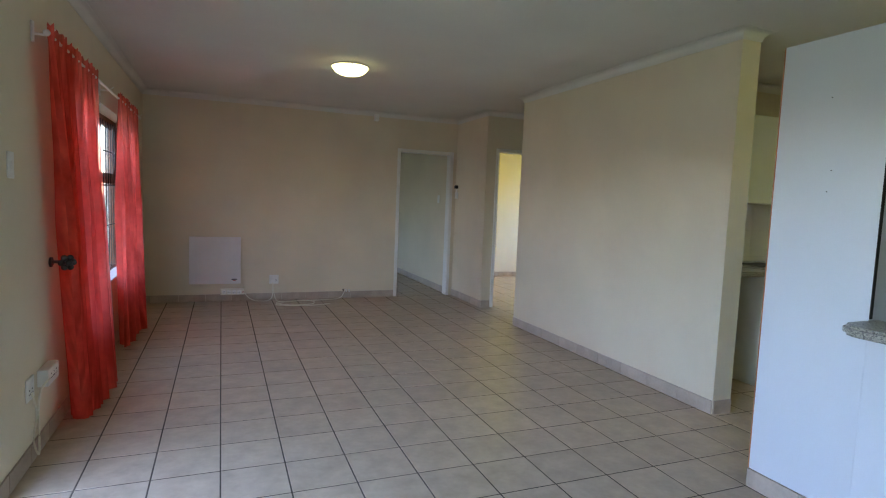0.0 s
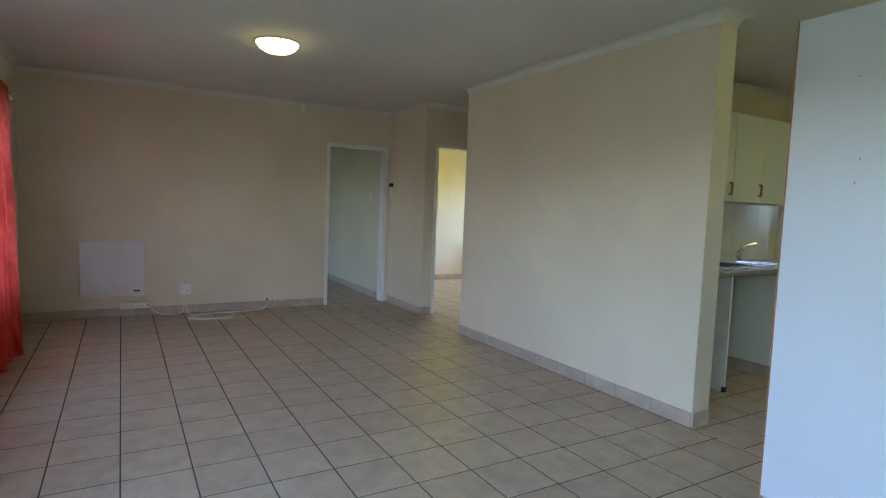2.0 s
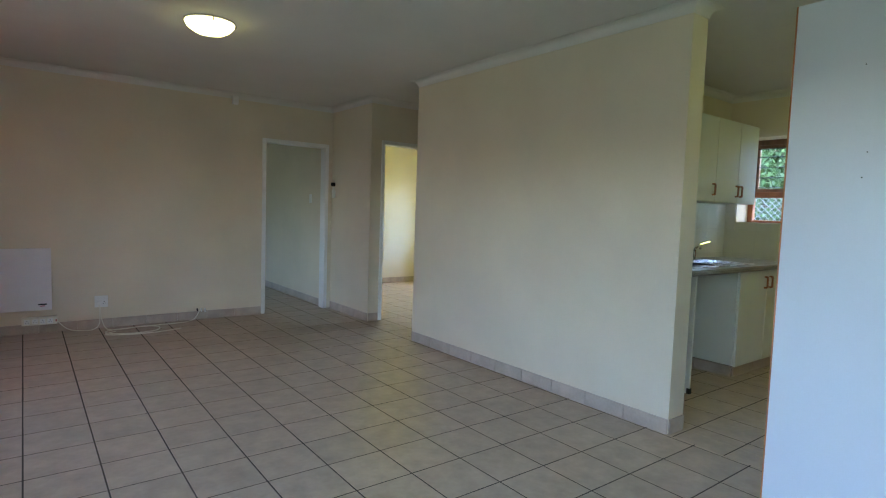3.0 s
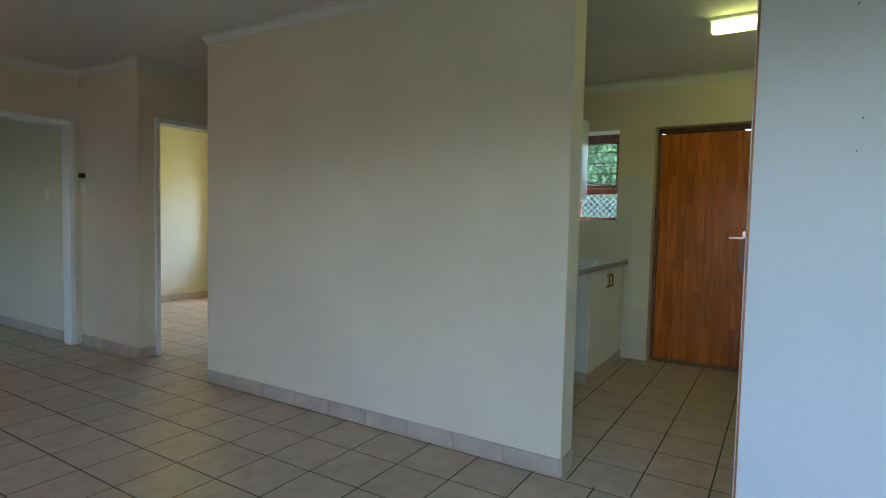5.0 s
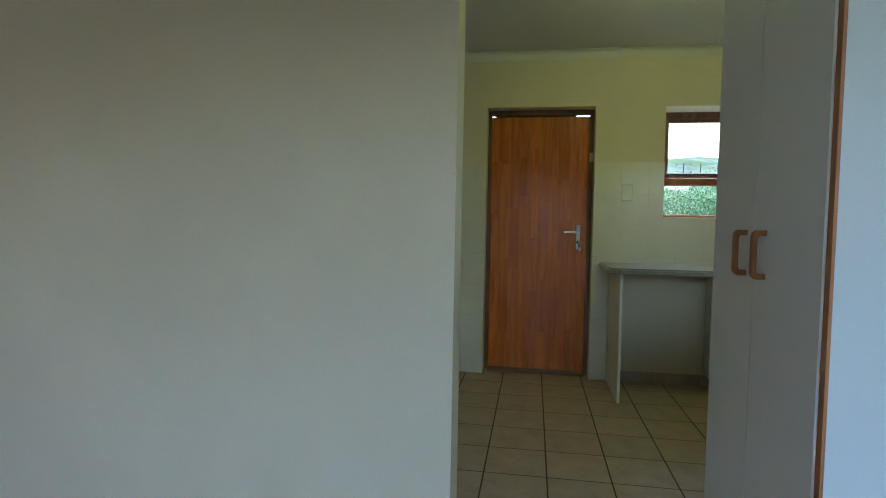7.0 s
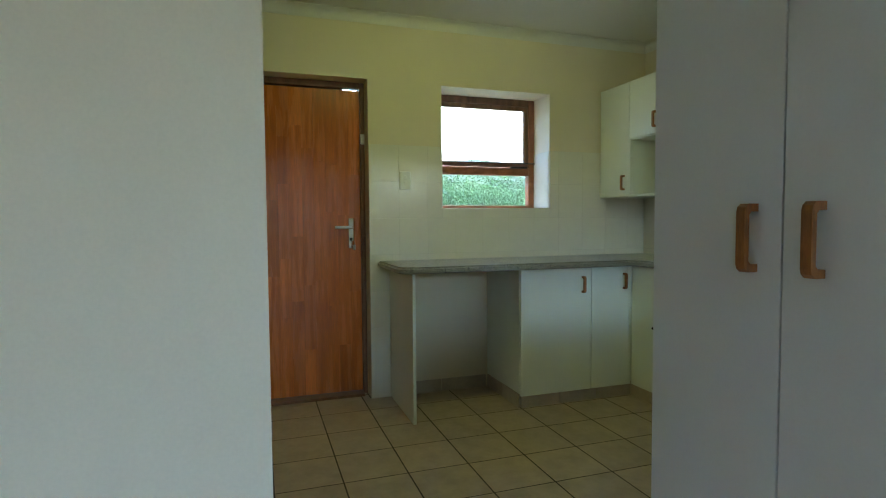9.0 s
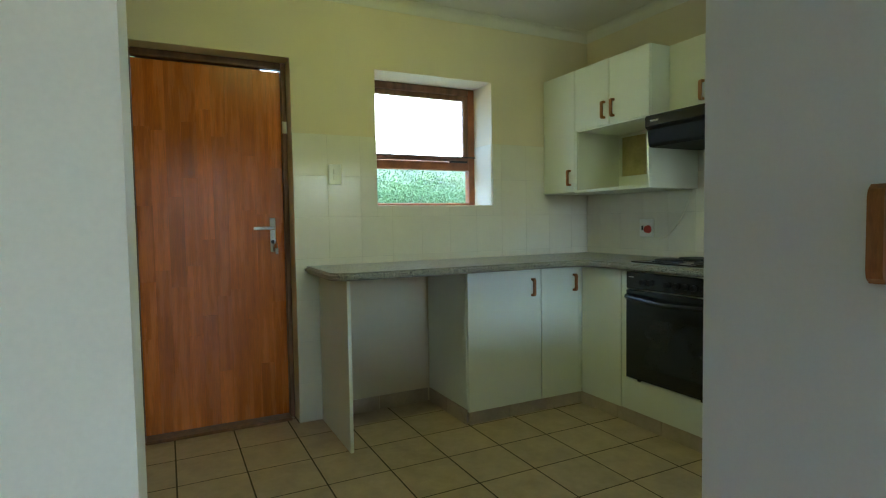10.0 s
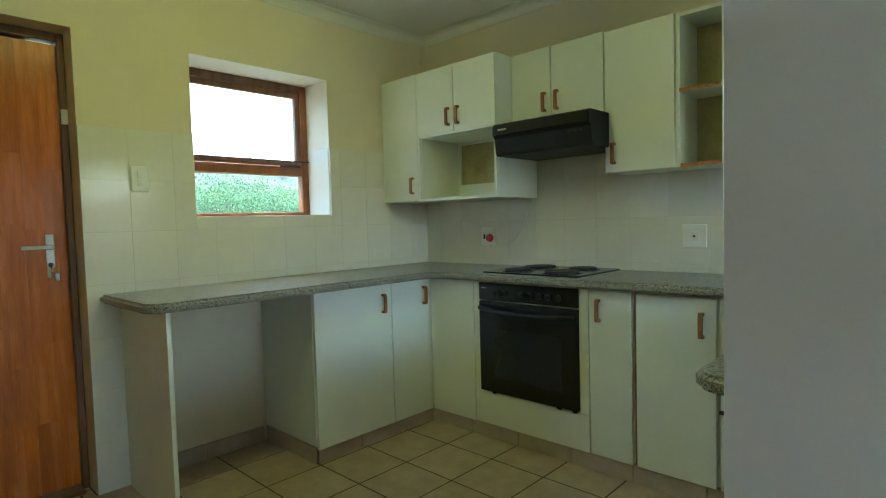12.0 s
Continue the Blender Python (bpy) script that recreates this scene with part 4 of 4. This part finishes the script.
wall_unit("wall_shelf_unit", "open white wall shelf unit at the end of the row", 3.83, 4.12, YK + 0.012, 0.825, 1.408, 2.098, 1, [], [], shelf=1.752)

hd = thing("extractor_hood", (4.91, 0.80, 1.53), "black slimline extractor hood under the wall cabinet", "extractor hood")
bm = bmesh.new()
prof = [(0.60, 1.535), (0.985, 1.535), (0.995, 1.55), (1.005, 1.625), (1.022, 1.64), (1.022, 1.69), (1.010, 1.702), (0.60, 1.702)]
ra = [bm.verts.new((4.655, y, z)) for y, z in prof]
rb = [bm.verts.new((5.228, y, z)) for y, z in prof]
bm.faces.new(ra), bm.faces.new(rb[::-1])
for i in range(len(prof)):
    bm.faces.new((ra[i], ra[(i + 1) % len(prof)], rb[(i + 1) % len(prof)], rb[i]))
part("body", bm, M["blackmatt"], hd)
part("visor", box(4.662, 5.22, 1.018, 1.030, 1.642, 1.695, 0.004, 2), M["black"], hd)
part("badge", box(5.13, 5.185, 1.0295, 1.0308, 1.663, 1.672), M["steel"], hd)
for i in range(3):
    part("slider", box(4.70 + i * 0.03, 4.72 + i * 0.03, 1.004, 1.012, 1.605, 1.615, 0.001), M["slot"], hd)
iso = face_plate("isolator_switch", "white stove isolator with a red rotary switch", "switch", (5.625, YK + 0.0085, 1.085), 0.115, 0.115, Y, X, [("toggle", 0.03, 0.0, 0.012, 0.03, "slot", 0.004)])
face_plate("wall_socket", "white single wall socket on the tiled wall", "wall socket", (4.335, YK + 0.0085, 1.085), 0.115, 0.115, Y, X, [("socket_face", 0, 0, 0.045, 0.045, "whiteframe", 0.004)] + [("socket_hole", 0, 0, 0.012, 0.012, "slot", 0.0052)])
part("rotary_knob", rod((5.607, YK + 0.016, 1.077), (5.607, YK + 0.036, 1.077), 0.027, 18, r2=0.022), M["red"], iso, "red rotary knob")
cable("stove_cable", "thin grey cable from the hood to the isolator", [(5.27, YK + 0.02, 1.325), (5.30, YK + 0.014, 1.26), (5.36, YK + 0.014, 1.14), (5.45, YK + 0.014, 1.045), (5.53, YK + 0.014, 1.02), (5.57, YK + 0.015, 1.035)], 0.003)
face_plate("light_switch", "white two-way light switch on the tiled wall", "light switch", (XK - 0.0085, 2.475, 1.43), 0.075, 0.118, (-1, 0, 0), Y, [("rocker", 0, 0.018, 0.02, 0.028, "whiteframe", 0.004), ("rocker", 0, -0.018, 0.02, 0.028, "whiteframe", 0.004)])
tf = thing("tube_light", (4.87, 2.40, CEIL), "lit fluorescent tube fitting on the kitchen ceiling", "ceiling light")
part("body", box(4.815, 4.925, 1.75, 2.99, CEIL - 0.022, CEIL - 0.0005, 0.004), M["plastic"], tf)
part("diffuser", box(4.825, 4.915, 1.775, 2.965, CEIL - 0.082, CEIL - 0.022, 0.02, 3), M["tube"], tf, "glowing ribbed diffuser", smooth=True)
for a in (1.75, 2.965):
    part("end_cap", box(4.818, 4.922, a, a + 0.025, CEIL - 0.086, CEIL - 0.0225, 0.012, 2), M["plastic"], tf)

# ---- kitchen, sink side ----
slab("sink_worktop", [(XW + 0.163, 3.70), (6.10, 3.70)] + arc(6.10, 3.797, 0.097, -90, 0, 5) + [(6.197, YN - 0.012), (XW + 0.163, YN - 0.012)], 0.865, 0.905, "speckled grey granite-look worktop with a steel sink")
ep = part("sink_end_panel", box(4.412, 4.430, 3.722, YN - 0.013, 0.0, 0.865, 0.001), M["melamine"])
tagged(ep, "upright white panel under the sink worktop", "end panel")
part("foot", box(4.405, 4.437, 3.716, 3.74, 0.0, 0.04, 0.002), M["slot"], ep, "dark plastic foot")
base_unit("base_cabinet", "white two-door base cabinet beside the sink", 5.14, 6.12, 3.742, YN - 0.013, "-y", [(5.142, 5.63, 0.085, 0.857), (5.633, 6.12, 0.085, 0.857)], [(5.585, 0.755), (5.678, 0.755)])
tile_plinth("plinth", [(5.15, 3.765), (6.19, 3.765)], "brown tiled plinth under the sink cabinet")
tile_plinth("plinth", [(5.146, YN - 0.02), (5.146, 3.768)], "brown tiled plinth at the side of the sink cabinet")
wall_unit("wall_cabinet", "white two-door wall cabinet near the sink window", 5.335, 6.09, 4.09, YN - 0.012, 1.425, 2.145, -1, [(5.335, 5.735, 1.426, 2.144), (5.738, 6.09, 1.426, 2.144)], [(5.70, 1.53), (5.775, 1.53)])
wall_unit("wall_cabinet", "white wall cabinet above the sink", 4.50, 5.332, 4.09, YN - 0.012, 1.425, 2.145, -1, [(4.50, 4.915, 1.426, 2.144), (4.918, 5.332, 1.426, 2.144)], [(4.87, 1.53), (5.285, 1.53)])
sk = thing("kitchen_sink", (4.9, 4.05, 0.905), "stainless steel drop-in sink in the worktop", "sink")
b = box(4.45, 5.50, 3.80, 4.30, 0.9055, 0.912, 0.003)
part("drainboard", b, M["steel"], sk)
for y in (3.86, 3.92, 3.98, 4.04, 4.10, 4.16):
    part("drain_rib", box(5.08, 5.44, y, y + 0.012, 0.912, 0.916, 0.002), M["steel"], sk)
for q in ((4.52, 4.96, 3.84, 3.852), (4.52, 4.96, 4.188, 4.20), (4.52, 4.532, 3.852, 4.188), (4.948, 4.96, 3.852, 4.188)):
    part("bowl_rim", box(*q, 0.912, 0.918, 0.003), M["steel"], sk)
# Flat dark sheet stands for the shaded depth of the steel bowl.
part("bowl_floor", box(4.532, 4.948, 3.852, 4.188, 0.912, 0.9135), M["slot"], sk)
tp = thing("mixer_tap", (5.28, 4.24, 0.912), "chrome swivel mixer tap on the sink", "tap")
part("body", rod((5.28, 4.22, 0.912), (5.28, 4.22, 1.0), 0.022, 14), M["chrome"], tp)
part("spout", tube_along(smooth_line([(5.28, 4.22, 0.99), (5.20, 4.16, 1.03), (5.10, 4.08, 1.05), (5.05, 4.04, 1.03)]), 0.011, 8), M["chrome"], tp, smooth=True)
part("lever", tube_along([(5.28, 4.22, 1.0), (5.33, 4.19, 1.05), (5.40, 4.14, 1.075)], 0.009, 8), M["chrome"], tp)

# ---- outside ----

def tree(at, height, spread, seed, leaves, name="tree", label="leafy green tree outside the house", leaf=0.045):
    t = thing(name, at, label, "tree", "trees outside")
    rng = random.Random(seed)
    x, y, z = at
    bm = rod(at, (x + 0.1, y - 0.05, z + height * 0.5), 0.12, 8, r2=0.06)
    tips = []
    for k in range(9):
        a = rng.uniform(0, math.tau)
        b = (x + math.cos(a) * spread * rng.uniform(0.3, 0.8), y + math.sin(a) * spread * rng.uniform(0.3, 0.8), z + height * rng.uniform(0.3, 0.9))
        rod((x + 0.05, y, z + height * rng.uniform(0.2, 0.48)), b, 0.045, 5, bm, 0.012)
        tips.append(b)
    part("trunk", bm, M["bark"], t)
    verts, faces = [], []
    base = BASE[t.name]
    for k in range(leaves):
        c = Vector(rng.choice(tips))
        d = Vector((rng.gauss(0, 1), rng.gauss(0, 1), rng.gauss(0, 0.8))) * spread * 0.30
        p = c + d
        if p.z < z + 0.15:
            p.z = z + 0.15 + rng.random() * 0.4
        s = rng.uniform(0.5, 1.0) * leaf * max(1, height / 3.5)
        q = Euler((rng.uniform(0, 6.28), rng.uniform(0, 6.28), rng.uniform(0, 6.28))).to_matrix()
        i = len(verts)
        for u, v in ((-1.6, 0), (0, -0.7), (1.6, 0), (0, 0.7)):
            verts.append(p + q @ Vector((u * s, v * s, 0)) - base)
        faces.append((i, i + 1, i + 2, i + 3))
    me = bpy.data.meshes.new("crown")
    me.from_pydata(verts, [], faces)
    me.materials.append(M["leaf"])
    ob = new("crown", me)
    ob.parent = t
    return t


for i, (x, y, hh, sp) in enumerate(((10.6, 5.3, 3.6, 1.5), (11.4, 6.9, 4.2, 1.7), (10.9, 8.4, 3.8, 1.6), (12.6, 4.6, 4.4, 1.8), (12.8, 9.8, 4.6, 1.9), (13.5, 6.2, 5.2, 2.2))):
    tree((x, y, -0.25), hh, sp, 20 + i, 5200)
for i, (x, y, hh, sp) in enumerate(((15.2, -0.6, 2.3, 1.2), (16.4, -2.2, 2.5, 1.3), (17.2, -4.0, 2.4, 1.3), (16.8, -5.6, 2.2, 1.2), (18.6, -1.4, 2.7, 1.4), (19.2, -3.2, 2.6, 1.4), (19.6, -7.2, 2.5, 1.4), (21.0, -5.4, 2.8, 1.5))):
    tree((x, y, -0.25), hh, sp, 80 + i, 8000, "shrub", "bushy green shrub beyond the kitchen window", 0.026)
for i, (x, y, hh, sp) in enumerate(((24, -9, 2.6, 2.6), (30, -15, 3.0, 3.2), (27, -20, 2.8, 3.0), (36, -24, 3.3, 3.6), (33, -10, 2.6, 3.0), (40, -32, 3.5, 4.0), (46, -22, 3.6, 4.2), (42, -15, 3.2, 4.0), (30, -27, 3.0, 3.2))):
    tree((x, y, -0.25), hh, sp, 40 + i, 3200)
for i, (x, y, hh, sp) in enumerate(((-4.6, 8.6, 3.0, 1.3), (-6.2, 11.5, 3.8, 1.7), (-5.2, 14.0, 3.6, 1.6))):
    tree((x, y, -0.25), hh, sp, 60 + i, 3500)
# Wall and coping are added to block low sky, keeping upper walls darker.
gw = part("garden_wall", box(-8.2, -7.98, -40, 50, -0.25, 2.28, 0.01), M["plaster"])
tagged(gw, "brown face-brick wall added to block the low western sky", "garden wall", kind="structure")
gc = part("garden_wall_coping", box(-8.25, -7.93, -40, 50, 2.28, 2.35, 0.008), M["plaster"])
tagged(gc, "brown brick coping on the added sky-blocking wall", "coping", kind="structure")
fn = thing("wire_fence", (8.7, 5.6, -0.25), "diamond-mesh wire fence outside the kitchen", "fence")
for y in (3.4, 5.4, 7.4, 9.4):
    part("post", rod((8.7, y, -0.25), (8.7, y, 1.75), 0.025, 8), M["wire"], fn)
bm = bmesh.new()
y = 2.0
while y < 9.4:
    for s in (1, -1):
        a, b = (8.7, y if s > 0 else y + 1.9, -0.2), (8.7, y + 1.9 if s > 0 else y, 1.7)
        rod(a, b, 0.0035, 4, bm)
    y += 0.085
part("mesh", bm, M["wire"], fn)

bm = bmesh.new()
nx, ny = 60, 90
gv = []
for i in range(nx + 1):
    row = []
    for j in range(ny + 1):
        x, y = 62 + i * 3.0, -190 + j * 4.2
        u = i / nx
        hgt = 21.0 * (1 - math.cos(min(1, u * 1.6) * math.pi)) / 2 + 1.6 * noise.noise((x * 0.16, y * 0.16, 0)) + 1.3 * noise.noise((x * 0.35, y * 0.35, 4)) + 4 * noise.noise((0, y * 0.012, 7))
        row.append(bm.verts.new((x, y, -0.5 + max(0, hgt))))
    gv.append(row)
for i in range(nx):
    for j in range(ny):
        bm.faces.new((gv[i][j], gv[i + 1][j], gv[i + 1][j + 1], gv[i][j + 1]))
hl = part("backdrop_hill", bm, M["hill"])
tagged(hl, "distant wooded green hillside", "hill", kind="structure")

# ---- wall tiles in the kitchen ----
TW, TH, TTOP = 0.199, 0.2385, 1.660
tile_mesh = {}


def shared_tile(w, h, d, mat, bevel=0.0015):
    key = (round(w, 3), round(h, 3), round(d, 4), mat)
    if key not in tile_mesh:
        tile_mesh[key] = mesh_of("tile", box(-w / 2, w / 2, -h / 2, h / 2, -d, 0, bevel), M[mat])
    return tile_mesh[key]


def tiled(name, axis, at, out, a0, a1, holes, start, label):
    """Glazed tiles on a wall's face: backing of grout and one object for each tile."""
    g = 0.0007
    cells = []
    k0 = math.floor((a0 - start) / TW)
    back = bmesh.new()
    for k in range(k0, k0 + 40):
        l, r = start + k * TW, start + (k + 1) * TW
        l, r = max(l, a0), min(r, a1)
        if r - l < 0.012:
            continue
        for j in range(8):
            t = TTOP - j * TH
            b = max(0.0, t - TH)
            if t - b < 0.02:
                continue
            pieces = [(l, r, b, t)]
            for h in holes:
                nxt = []
                for (pl, pr, pb, pt) in pieces:
                    if pr <= h[0] or pl >= h[1] or pt <= h[2] or pb >= h[3]:
                        nxt.append((pl, pr, pb, pt))
                        continue
                    if pl < h[0]:
                        nxt.append((pl, h[0], pb, pt))
                    if pr > h[1]:
                        nxt.append((h[1], pr, pb, pt))
                    m0, m1 = max(pl, h[0]), min(pr, h[1])
                    if pb < h[2]:
                        nxt.append((m0, m1, pb, h[2]))
                    if pt > h[3]:
                        nxt.append((m0, m1, h[3], pt))
                pieces = nxt
            cells += [p for p in pieces if p[1] - p[0] > 0.01 and p[3] - p[2] > 0.01]
    for l, r, b, t in cells:
        p, q = at, at + out * 0.0064
        box(*((p, q, l, r) if axis == "y" else (l, r, p, q)), b, t, 0, 1, back)
    holder = part(name, back, M["wallgrout"])
    tagged(holder, label, "wall tiles", kind="structure")
    for l, r, b, t in cells:
        me = shared_tile(round(r - l - 2 * g, 3), round(t - b - 2 * g, 3), 0.004, "walltile", 0.0009)
        ob = new("tile", me)
        ob.parent = holder
        c, z, f = (l + r) / 2, (b + t) / 2, at + out * 0.0075
        if axis == "y":
            ob.matrix_basis = Matrix.Translation((f, c, z)) @ Euler((radians(90), 0, radians(90 * out))).to_matrix().to_4x4()
        else:
            ob.matrix_basis = Matrix.Translation((c, f, z)) @ Euler((radians(90), 0, radians(180 if out > 0 else 0))).to_matrix().to_4x4()


tiled("wall_tiles_east", "y", XK, -1, YK, YN, [(0.50, 2.565, -1, 0.864), (2.715, 3.53, -1, 2.1), (1.395, 2.215, 1.245, 2.1), (3.84, 4.30, 1.25, 2.1)], 2.12, "white glazed wall tiles beside the back door")
for ya, yb in ((1.3955, 1.4005), (2.2095, 2.2145)):
    rt = part("tile", box(6.205, 6.428, ya, yb, 1.2525, 1.660, 0.001), M["walltile"], bpy.data.objects["wall_tiles_east"])
tiled("wall_tiles_south", "x", YK, 1, 3.85, XK - 0.008, [], 4.665, "white glazed wall tiles behind the stove")
tiled("wall_tiles_north", "x", YN, -1, 4.3, XK - 0.008, [], 4.65, "white glazed wall tiles behind the sink")

# ---- skirting tiles ----
sk_mesh = {}


def skirting(name, pts, label):
    """Skirting tiles along the inside (left side) of a run of points."""
    h = thing(name, (*pts[0], 0), label, "skirting", kind="structure")
    base = BASE[h.name]
    for (xa, ya), (xb, yb) in zip(pts, pts[1:]):
        L = math.hypot(xb - xa, yb - ya)
        dx, dy = (xb - xa) / L, (yb - ya) / L
        q = 0.0
        while q < L - 0.005:
            e = min(L, q + 0.298)
            w = e - q - 0.003
            key = round(w, 3)
            if key not in sk_mesh:
                sk_mesh[key] = mesh_of("tile", box(-w / 2, w / 2, 0.0005, 0.0105, 0.0, 0.090, 0.0018), M["skirt"])
            ob = new("tile", sk_mesh[key])
            ob.parent = h
            m = (q + e) / 2
            ob.matrix_basis = Matrix.Translation(Vector((xa + dx * m, ya + dy * m, 0)) - base) @ Matrix.Rotation(math.atan2(dy, dx), 4, "Z")
            q = e


skirting("baseboard_west", [(XL, YB), (XL, 3.45)], "beige tile skirting under the window")
skirting("baseboard_north", [(2.768, YB), (XL, YB)], "beige tile skirting along the far wall")
skirting("baseboard_nib", [(3.774, YP), (XN, YP), (XN, YB - 0.012)], "beige tile skirting round the wall corner")
skirting("baseboard_divider", [(XW + 0.16, 3.70), (XW + 0.16, YE), (XW, YE), (XW, YD), (5.6, YD)], "beige tile skirting round the dividing wall")
skirting("baseboard_north_room", [(3.60, YB + 0.14), (3.60, 11.6), (XL, 11.6)], "beige tile skirting in the dark room")
skirting("baseboard_bedroom", [(6.2, 7.3), (6.2, 9.77), (3.765, 9.77), (3.765, 7.22)], "beige tile skirting in the bedroom")
skirting("baseboard_bar", [(CX0 + 0.003, 0.58), (CX0 + 0.003, CY1 - 0.008)], "beige tile skirting below the breakfast bar")

# ---- floor tiles ----
PITCH, GW = ((0.300, 0.300), (0.303, 0.297)), 0.0064
ROOMS = [(XL, 2.99, -2.0, YK, 0), (XL, XW, YK, YB, 0), (XW, XN, YD, YB, 0), (XN, XK, YD, YP, 0), (2.785, 3.575, YB, YB + 0.12, 0), (XL, 3.60, YB + 0.12, 11.6, 0), (3.80, 4.60, YP, YP + 0.12, 0), (3.765, XK, YP + 0.12, 9.77, 0), (XW, XW + 0.16, YK, YE, 1), (XW + 0.16, XK, YK, YN, 1), (XK, 6.37, 2.72, 3.525, 1)]
GRID = ((0.56, 3.83), (4.772, 1.285))
fm = {}
rest_v, rest_f = [], []
count = 0
for rx0, rx1, ry0, ry1, gi in ROOMS:
    gx, gy = GRID[gi]
    px, py = PITCH[gi]
    for i in range(math.floor((rx0 - gx) / px), math.ceil((rx1 - gx) / px)):
        for j in range(math.floor((ry0 - gy) / py), math.ceil((ry1 - gy) / py)):
            l, r, b, t = gx + i * px + GW / 2, gx + (i + 1) * px - GW / 2, gy + j * py + GW / 2, gy + (j + 1) * py - GW / 2
            l, r, b, t = max(l, rx0), min(r, rx1), max(b, ry0), min(t, ry1)
            if r - l < 0.006 or t - b < 0.006:
                continue
            cx, cy = (l + r) / 2, (b + t) / 2
            near = (2.6 < cy < 5.9 and cx < 3.7) or (3.6 < cx < 6.3 and 1.0 < cy < 3.9)
            if near and count < 298:
                key = (round(r - l, 3), round(t - b, 3))
                if key not in fm:
                    fm[key] = mesh_of("tile", box(-key[0] / 2, key[0] / 2, -key[1] / 2, key[1] / 2, -0.004, 0, 0.0016), M["tile"])
                ob = new("tile", fm[key])
                ob.location = (cx, cy, 0)
                ob.parent = sub
                count += 1
            else:
                k = len(rest_v)
                e = 0.0016
                rest_v += [(l, b, -0.004), (r, b, -0.004), (r, t, -0.004), (l, t, -0.004), (l + e, b + e, 0), (r - e, b + e, 0), (r - e, t - e, 0), (l + e, t - e, 0)]
                rest_f += [tuple(k + q for q in f) for f in ((4, 5, 6, 7), (0, 1, 5, 4), (1, 2, 6, 5), (2, 3, 7, 6), (3, 0, 4, 7))]
me = bpy.data.meshes.new("floor_tiles_far")
me.from_pydata(rest_v, [], rest_f)
me.materials.append(M["tile_far"])
ob = new("floor_tiles_far", me)
ob.parent = sub
tagged(ob, kind="stuff")
